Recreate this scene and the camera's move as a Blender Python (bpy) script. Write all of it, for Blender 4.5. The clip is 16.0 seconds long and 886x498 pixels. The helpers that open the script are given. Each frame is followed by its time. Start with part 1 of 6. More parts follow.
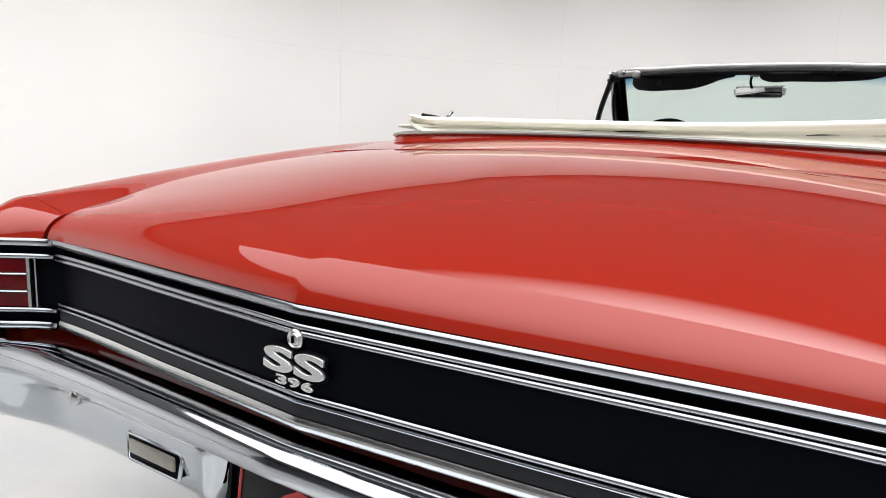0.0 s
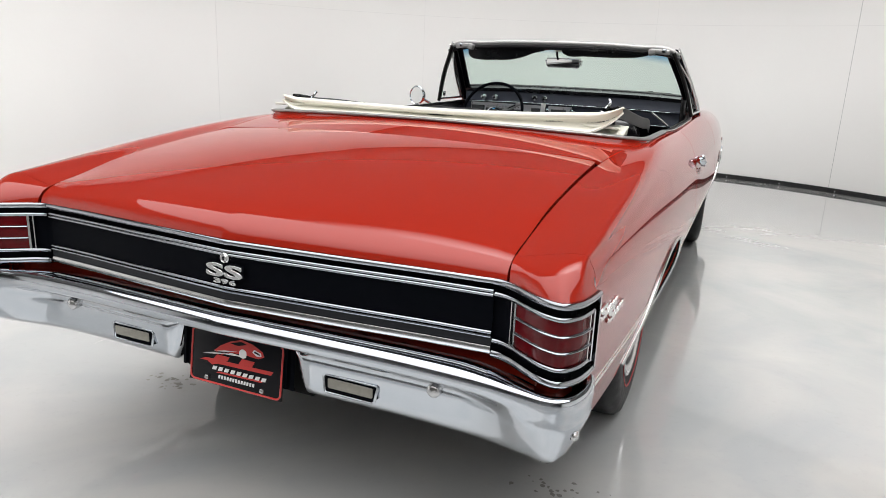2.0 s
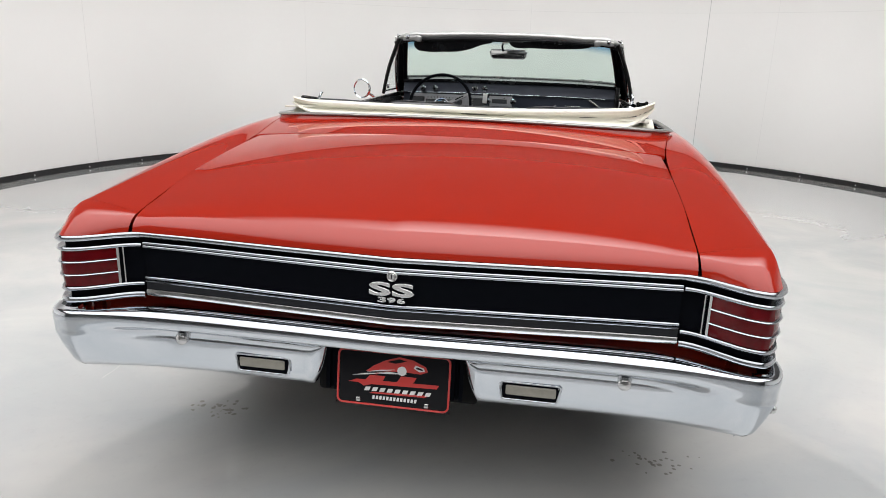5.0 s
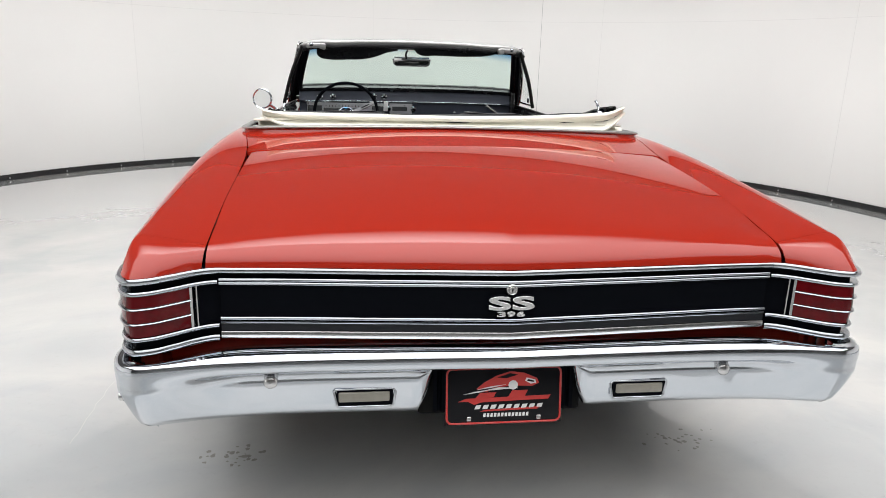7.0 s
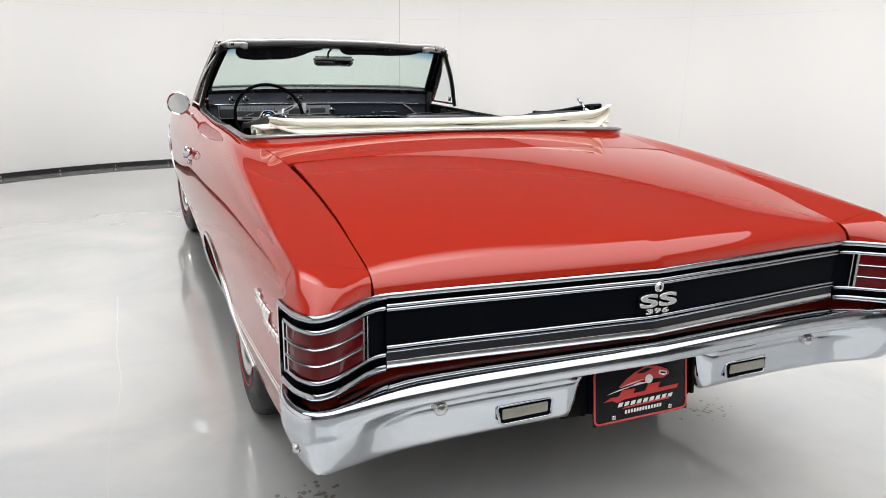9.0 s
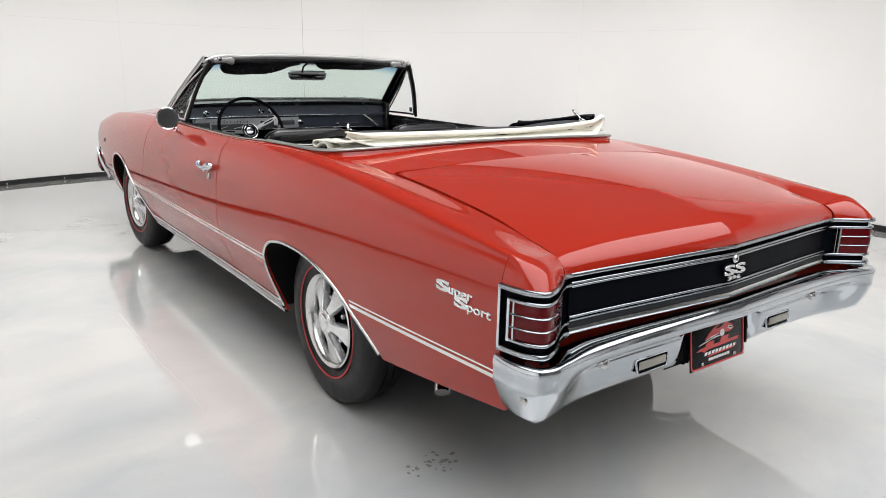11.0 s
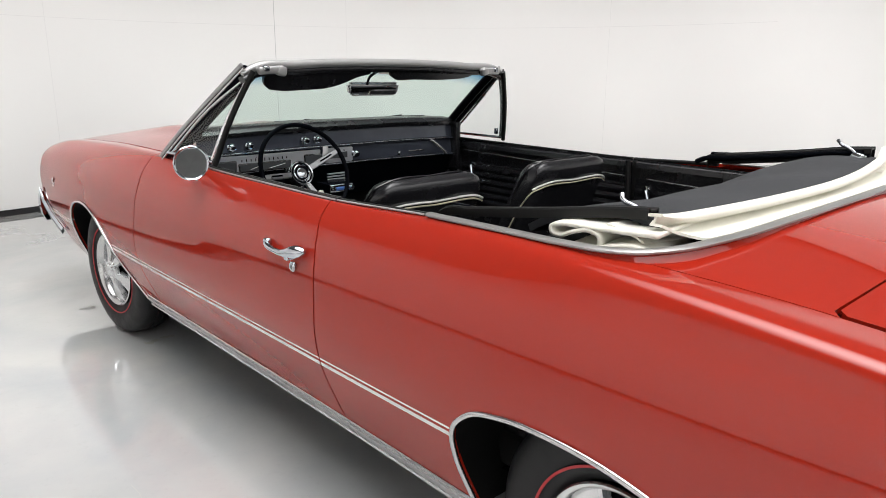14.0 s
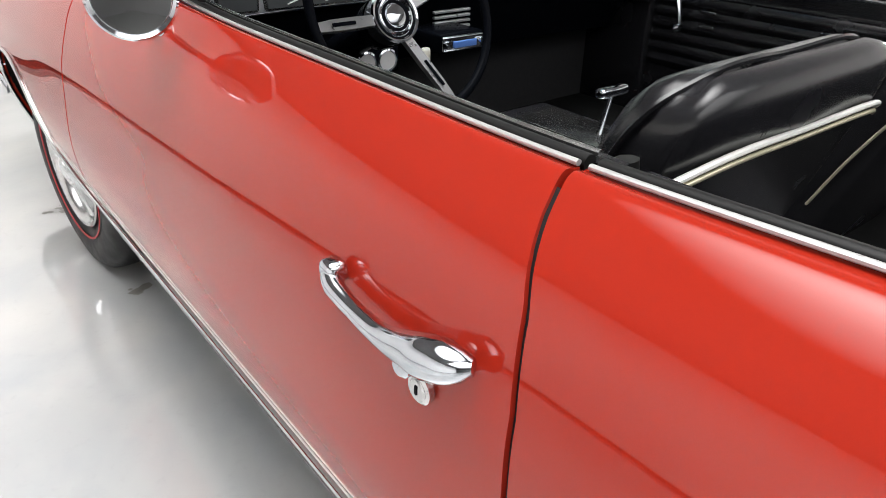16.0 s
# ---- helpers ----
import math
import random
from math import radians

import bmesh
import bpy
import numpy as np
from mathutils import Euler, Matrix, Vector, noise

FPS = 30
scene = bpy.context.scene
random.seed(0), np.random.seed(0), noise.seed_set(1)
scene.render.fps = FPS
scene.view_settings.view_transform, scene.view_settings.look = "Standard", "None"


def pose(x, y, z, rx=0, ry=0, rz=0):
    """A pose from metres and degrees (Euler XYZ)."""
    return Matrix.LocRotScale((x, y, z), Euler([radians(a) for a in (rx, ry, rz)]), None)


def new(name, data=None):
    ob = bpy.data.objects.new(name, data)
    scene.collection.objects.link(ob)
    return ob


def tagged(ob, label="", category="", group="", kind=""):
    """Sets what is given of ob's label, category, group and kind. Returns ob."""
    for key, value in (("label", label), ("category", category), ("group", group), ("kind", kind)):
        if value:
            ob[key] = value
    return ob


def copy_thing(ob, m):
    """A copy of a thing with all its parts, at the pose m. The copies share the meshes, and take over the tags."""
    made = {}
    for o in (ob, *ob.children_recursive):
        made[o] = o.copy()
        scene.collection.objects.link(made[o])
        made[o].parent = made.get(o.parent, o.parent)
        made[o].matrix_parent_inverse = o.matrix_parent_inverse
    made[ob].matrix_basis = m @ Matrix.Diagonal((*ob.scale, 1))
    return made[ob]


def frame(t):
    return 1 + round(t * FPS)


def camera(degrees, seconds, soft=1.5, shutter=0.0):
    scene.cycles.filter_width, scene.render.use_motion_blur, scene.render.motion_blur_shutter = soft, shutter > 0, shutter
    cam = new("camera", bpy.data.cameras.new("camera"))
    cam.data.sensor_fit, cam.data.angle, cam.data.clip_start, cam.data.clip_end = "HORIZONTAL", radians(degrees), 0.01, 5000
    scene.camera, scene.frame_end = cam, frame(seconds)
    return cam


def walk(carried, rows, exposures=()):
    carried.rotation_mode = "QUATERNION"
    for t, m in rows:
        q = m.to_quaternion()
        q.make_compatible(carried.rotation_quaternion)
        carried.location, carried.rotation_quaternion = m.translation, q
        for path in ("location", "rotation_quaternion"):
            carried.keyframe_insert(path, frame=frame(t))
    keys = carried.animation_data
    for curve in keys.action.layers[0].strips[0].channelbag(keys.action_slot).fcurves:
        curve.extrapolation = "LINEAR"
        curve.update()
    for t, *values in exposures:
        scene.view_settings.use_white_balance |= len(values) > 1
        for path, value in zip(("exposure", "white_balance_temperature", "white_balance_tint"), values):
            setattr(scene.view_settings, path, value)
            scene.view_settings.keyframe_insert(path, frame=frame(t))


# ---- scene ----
cam = camera(64.84, 16.0, soft=0.85)
# seconds, eye x y z, yaw, pitch, roll
ROWS = [
    (0.0, 0.6320, -1.7820, 1.0150, 33.093, -9.732, 2.000),
    (0.5, 0.9450, -2.0070, 1.1840, 33.545, -10.718, 2.400),
    (1.0, 1.1387, -2.2011, 1.2320, 33.137, -13.027, 2.384),
    (1.5, 1.1805, -2.3216, 1.2161, 28.804, -14.109, 2.363),
    (2.0, 1.1242, -2.4322, 1.2203, 23.309, -15.019, 2.414),
    (2.5, 1.0155, -2.5178, 1.2377, 20.919, -15.307, 2.475),
    (3.0, 0.9175, -2.5635, 1.2485, 19.570, -15.404, 2.367),
    (3.5, 0.8041, -2.6121, 1.2629, 17.708, -15.329, 2.238),
    (4.0, 0.6671, -2.6460, 1.2488, 15.249, -15.366, 2.247),
    (4.2, 0.6127, -2.6423, 1.2668, 14.245, -16.066, 2.069),
    (4.9, 0.4020, -2.6791, 1.2638, 9.928, -16.080, 1.832),
    (5.6, 0.1605, -2.7092, 1.2545, 4.405, -15.355, 1.586),
    (6.3, -0.1001, -2.7032, 1.2502, -1.575, -14.953, 1.524),
    (6.5, -0.1941, -2.7061, 1.2599, -3.402, -15.052, 1.722),
    (7.0, -0.3663, -2.6693, 1.2520, -7.533, -15.067, 1.617),
    (7.5, -0.5471, -2.6075, 1.2589, -11.984, -15.048, 1.521),
    (8.0, -0.7496, -2.5739, 1.2572, -15.745, -14.982, 1.465),
    (8.5, -0.9364, -2.5270, 1.2726, -19.408, -14.970, 1.361),
    (9.0, -1.1137, -2.4153, 1.2540, -23.400, -15.040, 1.141),
    (9.5, -1.3044, -2.3358, 1.2786, -26.882, -14.925, 1.195),
    (9.7, -1.3966, -2.3065, 1.2679, -28.521, -14.582, 1.192),
    (10.4, -1.7058, -2.2913, 1.2816, -32.939, -14.341, 1.211),
    (11.1, -2.0117, -2.3185, 1.2924, -36.505, -14.386, 1.146),
    (11.8, -2.2305, -2.1708, 1.2968, -40.044, -14.490, 0.964),
    (12.0, -2.2736, -2.1192, 1.2978, -41.231, -14.522, 0.688),
    (12.5, -2.3778, -1.8633, 1.2967, -43.846, -14.547, 0.713),
    (13.0, -2.2929, -1.4628, 1.2947, -44.983, -14.674, 0.648),
    (13.5, -2.1138, -1.0566, 1.3028, -44.206, -14.491, 0.549),
    (14.0, -1.9215, -0.6474, 1.3321, -42.681, -14.503, 0.465),
    (14.5, -1.6848, -0.2279, 1.3229, -40.660, -14.160, 0.384),
    (15.0, -1.4975, 0.1573, 1.2797, -38.791, -14.636, 0.540),
    (15.5, -1.3299, 0.4803, 1.2167, -38.362, -19.772, 0.512),
    (16.0, -1.1986, 0.7092, 1.1633, -38.680, -28.756, 1.126),
]
walk(cam, [(t, pose(x, y, z, 90 + pitch, 0, yaw) @ pose(0, 0, 0, 0, 0, roll)) for t, x, y, z, yaw, pitch, roll in ROWS],
     exposures=[(0.0, 0.08), (1.0, -0.10), (2.0, -0.02), (4.0, -0.06), (6.5, 0.07), (8.5, 0.11), (13, 0.08), (15, 0.27), (16, 0.50)])

# ---- world, lamps, exposure ----
world = bpy.data.worlds.new("world")
scene.world = world
world.use_nodes = True
world.node_tree.nodes["Background"].inputs["Color"].default_value = (0.9, 0.95, 1.0, 1)
world.node_tree.nodes["Background"].inputs["Strength"].default_value = 0.05


def fill_lamp(x, y, z, length, width, watts, rz=0, tip=0, spread=180):
    data = bpy.data.lights.new("unseen_fill_lamp", "AREA")
    data.shape, data.size, data.size_y, data.energy = "RECTANGLE", width, length, 0.76 * watts
    data.spread = radians(spread)
    data.color = (1.0, 0.995, 0.99)
    lamp = new("unseen_fill_lamp", data)
    lamp.matrix_world = pose(x, y, z, 0, 0, rz) @ pose(0, 0, 0, 0, tip, 0)
    return lamp


# added lamps, none of them seen: wide diffuse panels behind the car and, shining straighter down, above it, and wall
# washers on a ring over the car that face outwards
fill_lamp(0.0, -3.4, 3.14, 5.6, 6.4, 300, 0, 0, 146)
fill_lamp(0.0, 1.8, 3.14, 5.0, 5.4, 150, 0, 0, 70)
for k in range(8):
    deg = -10 + 200 * k / 7
    t = radians(deg)
    fill_lamp(0.05 + 1.2 * math.cos(t), 2.1 + 1.2 * math.sin(t), 3.06, 0.9, 0.16, 20, deg, -56, 84)
# more added washers on the side walls, stronger left to brighten the car's flank
for sy in (-0.5, -3.2):
    fill_lamp(-0.9, sy, 3.06, 2.4, 0.16, 30 if sy < -1 else 31, 180, -56, 84)
    fill_lamp(0.9, sy, 3.06, 2.4, 0.16, 14 if sy < -1 else 17, 0, -56, 84)

# ---- materials ----
def material(name, color, rough=0.5, metal=0.0, spec=0.5, coat=0.0, coat_rough=0.03, vary=0.0, grain=30.0, bump=0.0, bump_scale=200.0, rough_vary=0.0):
    m = bpy.data.materials.new(name)
    m.use_nodes = True
    nt = m.node_tree
    b = nt.nodes["Principled BSDF"]
    b.inputs["Base Color"].default_value = (*color, 1)
    b.inputs["Roughness"].default_value = rough
    b.inputs["Metallic"].default_value = metal
    b.inputs["Coat Weight"].default_value = coat
    b.inputs["Specular IOR Level"].default_value = spec
    b.inputs["Coat Roughness"].default_value, b.inputs["Coat IOR"].default_value = coat_rough, 1.55
    geo = nt.nodes.new("ShaderNodeNewGeometry")
    if vary or rough_vary:
        big = nt.nodes.new("ShaderNodeTexNoise")
        big.inputs["Scale"].default_value, big.inputs["Detail"].default_value = grain, 6
        nt.links.new(geo.outputs["Position"], big.inputs["Vector"])
        if vary:
            mix = nt.nodes.new("ShaderNodeMix")
            mix.data_type = "RGBA"
            mix.inputs["A"].default_value = (*[c * (1 - vary) for c in color], 1)
            mix.inputs["B"].default_value = (*[min(1, c * (1 + vary)) for c in color], 1)
            nt.links.new(big.outputs["Fac"], mix.inputs["Factor"])
            nt.links.new(mix.outputs["Result"], b.inputs["Base Color"])
        if rough_vary:
            rr = nt.nodes.new("ShaderNodeMapRange")
            rr.inputs["To Min"].default_value, rr.inputs["To Max"].default_value = max(0, rough - rough_vary), rough + rough_vary
            rr.inputs["From Min"].default_value, rr.inputs["From Max"].default_value = 0.3, 0.7
            nt.links.new(big.outputs["Fac"], rr.inputs["Value"])
            nt.links.new(rr.outputs["Result"], b.inputs["Roughness"])
    if bump:
        fine = nt.nodes.new("ShaderNodeTexNoise")
        fine.inputs["Scale"].default_value, fine.inputs["Detail"].default_value = bump_scale, 4
        nt.links.new(geo.outputs["Position"], fine.inputs["Vector"])
        bp = nt.nodes.new("ShaderNodeBump")
        bp.inputs["Strength"].default_value, bp.inputs["Distance"].default_value = bump, 0.002
        nt.links.new(fine.outputs["Fac"], bp.inputs["Height"])
        nt.links.new(bp.outputs["Normal"], b.inputs["Normal"])
    return m


RED = material("red_paint", (0.33, 0.019, 0.009), 0.5, spec=0.0, coat=1.0, coat_rough=0.008, vary=0.04, grain=900)
CHROME = material("chrome", (0.58, 0.61, 0.65), 0.06, 1.0, rough_vary=0.02, grain=9)
STEEL = material("brushed_stainless", (0.60, 0.60, 0.60), 0.22, 1.0, rough_vary=0.05, grain=60)
HEADER = material("dull_stainless", (0.46, 0.455, 0.455), 0.42, 0.5, rough_vary=0.06, grain=30)
# a darker, slightly rougher grey than the chrome
TRIM_BRIGHT = material("grey_bright_trim", (0.40, 0.42, 0.45), 0.13, 1.0, rough_vary=0.05, grain=25)
SATIN = material("satin_silver_paint", (0.78, 0.79, 0.80), 0.24, 0.75)
BLACK = material("satin_black_paint", (0.0032, 0.0038, 0.0056), 0.22, spec=0.02, vary=0.2, grain=40, rough_vary=0.05)
GREY = material("dark_grey_paint", (0.016, 0.017, 0.020), 0.35, spec=0.2, vary=0.2, grain=40)
DARK = material("underbody_black", (0.006, 0.006, 0.006), 0.75, spec=0.1, vary=0.4, grain=20)
RUBBER = material("tyre_rubber", (0.009, 0.009, 0.010), 0.5, spec=0.3, vary=0.3, grain=25, bump=0.2, bump_scale=300, rough_vary=0.08)
SEAL = material("rubber_seal", (0.008, 0.008, 0.008), 0.45, spec=0.25)
STRIPE_RED = material("red_sidewall_line", (0.42, 0.02, 0.025), 0.5)
WHITE = material("white_pinstripe", (0.8, 0.79, 0.77), 0.35)
VINYL = material("black_vinyl", (0.011, 0.011, 0.013), 0.26, spec=0.55, vary=0.25, grain=8, bump=0.03, bump_scale=350, rough_vary=0.02)
CARPET = material("black_carpet", (0.016, 0.016, 0.018), 0.95, vary=0.4, grain=60, bump=0.8, bump_scale=900)
FABRIC = material("dark_grey_top_lining", (0.022, 0.023, 0.027), 0.8, vary=0.15, grain=50, bump=0.4, bump_scale=900)
CREAM = material("white_vinyl_top", (0.78, 0.765, 0.68), 0.45, vary=0.05, grain=12, bump=0.25, bump_scale=700)
PIPING = material("silver_gold_piping", (0.82, 0.76, 0.56), 0.3, 0.5)
SILVER_BAND = material("silver_white_piping", (0.80, 0.80, 0.77), 0.3, 0.2)
LENS = material("red_lens", (0.095, 0.002, 0.004), 0.07, spec=0.3, vary=0.5, grain=30, bump=0.08, bump_scale=90)
AMBER = material("frosted_lamp_lens", (0.28, 0.265, 0.225), 0.25, vary=0.2, grain=60, coat=0.6)
DASHBLUE = material("dash_metal_black", (0.075, 0.086, 0.115), 0.26, 0.4, coat=0.6, coat_rough=0.06, vary=0.15, grain=20)
PLATE_BLACK = material("plate_black", (0.007, 0.007, 0.009), 0.25, spec=0.2)
PLATE_RED = material("plate_red", (0.55, 0.03, 0.025), 0.35, coat=0.5)
PLATE_WHITE = material("plate_white", (0.8, 0.8, 0.8), 0.35)


def glass_material(name, tint, rough=0.0, band=None):
    m = bpy.data.materials.new(name)
    m.use_nodes = True
    nt = m.node_tree
    nt.nodes.remove(nt.nodes["Principled BSDF"])
    clear = nt.nodes.new("ShaderNodeBsdfTransparent")
    clear.inputs["Color"].default_value = (*tint, 1)
    if band:
        # a tinted band that fades in towards the upper edge
        geo = nt.nodes.new("ShaderNodeNewGeometry")
        part_z = nt.nodes.new("ShaderNodeSeparateXYZ")
        nt.links.new(geo.outputs["Position"], part_z.inputs["Vector"])
        rise = nt.nodes.new("ShaderNodeMapRange")
        rise.inputs["From Min"].default_value, rise.inputs["From Max"].default_value = 1.296, 1.350
        # the band dips towards the pillars
        square, drop = nt.nodes.new("ShaderNodeMath"), nt.nodes.new("ShaderNodeMath")
        square.operation, drop.operation, drop.inputs[1].default_value = "MULTIPLY", "MULTIPLY_ADD", 0.115
        nt.links.new(part_z.outputs["X"], square.inputs[0])
        nt.links.new(part_z.outputs["X"], square.inputs[1])
        nt.links.new(square.outputs["Value"], drop.inputs[0])
        nt.links.new(part_z.outputs["Z"], drop.inputs[2])
        nt.links.new(drop.outputs["Value"], rise.inputs["Value"])
        tone = nt.nodes.new("ShaderNodeMix")
        tone.data_type = "RGBA"
        tone.inputs["A"].default_value, tone.inputs["B"].default_value = (*tint, 1), (*band, 1)
        nt.links.new(rise.outputs["Result"], tone.inputs["Factor"])
        nt.links.new(tone.outputs["Result"], clear.inputs["Color"])
    shine = nt.nodes.new("ShaderNodeBsdfGlossy")
    shine.inputs["Roughness"].default_value = rough
    fres = nt.nodes.new("ShaderNodeLayerWeight")
    fres.inputs["Blend"].default_value = 0.12
    mix = nt.nodes.new("ShaderNodeMixShader")
    curve = nt.nodes.new("ShaderNodeMath")
    curve.operation, curve.inputs[1].default_value = "MULTIPLY_ADD", 0.25
    curve.inputs[2].default_value = 0.02
    nt.links.new(fres.outputs["Facing"], curve.inputs[0])
    nt.links.new(curve.outputs["Value"], mix.inputs["Fac"])
    nt.links.new(clear.outputs["BSDF"], mix.inputs[1])
    nt.links.new(shine.outputs["BSDF"], mix.inputs[2])
    nt.links.new(mix.outputs["Shader"], nt.nodes["Material Output"].inputs["Surface"])
    return m


GLASS = glass_material("tinted_glass", (0.76, 0.885, 0.835), band=(0.03, 0.27, 0.50))
CLEAR = glass_material("clear_glass", (0.93, 0.96, 0.95))
MIRROR = material("mirror_glass", (0.6, 0.61, 0.61), 0.03, 1.0)


def floor_material():
    m = material("grey_epoxy_floor", (0.62, 0.62, 0.60), 0.12, spec=0.6)
    nt = m.node_tree
    b = nt.nodes["Principled BSDF"]
    b.inputs["Coat Weight"].default_value, b.inputs["Coat Roughness"].default_value, b.inputs["Coat IOR"].default_value = 1.0, 0.008, 1.6
    geo = nt.nodes.new("ShaderNodeNewGeometry")
    cloud = nt.nodes.new("ShaderNodeTexNoise")
    cloud.inputs["Scale"].default_value, cloud.inputs["Detail"].default_value = 0.9, 5
    cloud.inputs["Distortion"].default_value = 1.2
    nt.links.new(geo.outputs["Position"], cloud.inputs["Vector"])
    ramp = nt.nodes.new("ShaderNodeValToRGB")
    ramp.color_ramp.elements[0].position, ramp.color_ramp.elements[1].position = 0.36, 0.66
    ramp.color_ramp.elements[0].color = (0.40, 0.415, 0.42, 1)
    ramp.color_ramp.elements[1].color = (0.50, 0.495, 0.48, 1)
    nt.links.new(cloud.outputs["Fac"], ramp.inputs["Fac"])
    # thin patches of the coating with uneven edges, and fine specks
    patch = nt.nodes.new("ShaderNodeTexNoise")
    patch.inputs["Scale"].default_value, patch.inputs["Detail"].default_value, patch.inputs["Distortion"].default_value = 1.1, 7, 1.6
    nt.links.new(geo.outputs["Position"], patch.inputs["Vector"])
    edge = nt.nodes.new("ShaderNodeValToRGB")
    edge.color_ramp.elements[0].position, edge.color_ramp.elements[1].position = 0.50, 0.60
    edge.color_ramp.elements[0].color, edge.color_ramp.elements[1].color = (1.01, 1.005, 1.0, 1), (0.955, 0.965, 0.975, 1)
    nt.links.new(patch.outputs["Fac"], edge.inputs["Fac"])
    speck = nt.nodes.new("ShaderNodeTexNoise")
    speck.inputs["Scale"].default_value, speck.inputs["Detail"].default_value = 45, 3
    nt.links.new(geo.outputs["Position"], speck.inputs["Vector"])
    dots = nt.nodes.new("ShaderNodeValToRGB")
    dots.color_ramp.elements[0].position, dots.color_ramp.elements[1].position = 0.26, 0.40
    dots.color_ramp.elements[0].color, dots.color_ramp.elements[1].color = (0.97, 0.97, 0.965, 1), (1, 1, 1, 1)
    nt.links.new(speck.outputs["Fac"], dots.inputs["Fac"])
    last = ramp.outputs["Color"]
    for layer in (edge, dots):
        mul = nt.nodes.new("ShaderNodeMix")
        mul.data_type, mul.blend_type = "RGBA", "MULTIPLY"
        mul.inputs["Factor"].default_value = 1.0
        nt.links.new(last, mul.inputs["A"])
        nt.links.new(layer.outputs["Color"], mul.inputs["B"])
        last = mul.outputs["Result"]
    nt.links.new(last, b.inputs["Base Color"])
    wave = nt.nodes.new("ShaderNodeTexNoise")
    wave.inputs["Scale"].default_value, wave.inputs["Detail"].default_value = 7.0, 3
    nt.links.new(geo.outputs["Position"], wave.inputs["Vector"])
    bp = nt.nodes.new("ShaderNodeBump")
    bp.inputs["Strength"].default_value, bp.inputs["Distance"].default_value = 0.06, 0.01
    nt.links.new(wave.outputs["Fac"], bp.inputs["Height"])
    nt.links.new(bp.outputs["Normal"], b.inputs["Normal"])
    nt.links.new(bp.outputs["Normal"], b.inputs["Coat Normal"])
    rr = nt.nodes.new("ShaderNodeMapRange")
    rr.inputs["To Min"].default_value, rr.inputs["To Max"].default_value = 0.004, 0.03
    nt.links.new(cloud.outputs["Fac"], rr.inputs["Value"])
    nt.links.new(rr.outputs["Result"], b.inputs["Roughness"])
    return m


FLOOR = floor_material()
WALL = material("white_wall_paint", (0.80, 0.79, 0.775), 0.75, vary=0.02, grain=1.3, bump=0.05, bump_scale=60)
CEIL = material("grey_ceiling_paint", (0.17, 0.17, 0.17), 0.8, vary=0.2, grain=2)
COVE = material("black_rubber_base", (0.012, 0.012, 0.013), 0.45, vary=0.3, grain=8)
HALL = material("unseen_hall_wall", (0.50, 0.50, 0.50), 0.8, vary=0.2, grain=2)

# ---- mesh tools ----
def spl(xs, ys, q):
    """Smooth curve through ys at xs, at the places q."""
    xs, ys, q = np.asarray(xs, float), np.asarray(ys, float), np.asarray(q, float)
    d = np.diff(ys, axis=0) / np.diff(xs).reshape((-1,) + (1,) * (ys.ndim - 1))
    m = np.zeros_like(ys)
    h = np.diff(xs)
    w = (h[1:] / (h[1:] + h[:-1])).reshape((-1,) + (1,) * (ys.ndim - 1))
    m[1:-1] = w * d[:-1] + (1 - w) * d[1:]
    m[0], m[-1] = d[0], d[-1]
    i = np.clip(np.searchsorted(xs, q) - 1, 0, len(xs) - 2)
    hh = h[i]
    t = np.clip((q - xs[i]) / hh, 0, 1)
    sh = q.shape + (1,) * (ys.ndim - 1)
    t, hh = t.reshape(sh), hh.reshape(sh)
    return (2 * t**3 - 3 * t**2 + 1) * ys[i] + (t**3 - 2 * t**2 + t) * hh * m[i] + (3 * t**2 - 2 * t**3) * ys[i + 1] + (t**3 - t**2) * hh * m[i + 1]


def through_points(pts, n):
    """n points along a smooth curve through pts, evenly spread."""
    pts = np.asarray(pts, float)
    s = np.r_[0, np.cumsum(np.linalg.norm(np.diff(pts, axis=0), axis=1))]
    return spl(s, pts, np.linspace(0, s[-1], n))


def make(name, verts, faces, mat, parent=None, smooth=40, label="", out=None):
    me = bpy.data.meshes.new(name)
    me.from_pydata([tuple(map(float, v)) for v in verts], [], [tuple(f) for f in faces])
    me.validate()
    if out is not None:
        c = np.zeros(3)
        for p in me.polygons:
            c += np.array(p.normal) * p.area
        if c @ np.asarray(out) < 0:
            me.flip_normals()
    if smooth:
        for p in me.polygons:
            p.use_smooth = True
        me.set_sharp_from_angle(angle=radians(smooth))
    for one in (mat if isinstance(mat, (list, tuple)) else [mat]):
        me.materials.append(one)
    ob = new(name, me)
    if parent:
        ob.parent = parent
    if label:
        tagged(ob, label)
    return ob


def part(name, bm, mat, parent, label="", smooth=40):
    me = bpy.data.meshes.new(name)
    bmesh.ops.recalc_face_normals(bm, faces=bm.faces)
    bm.to_mesh(me)
    bm.free()
    if smooth:
        for p in me.polygons:
            p.use_smooth = True
        me.set_sharp_from_angle(angle=radians(smooth))
    me.materials.append(mat)
    ob = new(name, me)
    ob.parent = parent
    if label:
        tagged(ob, label)
    return ob


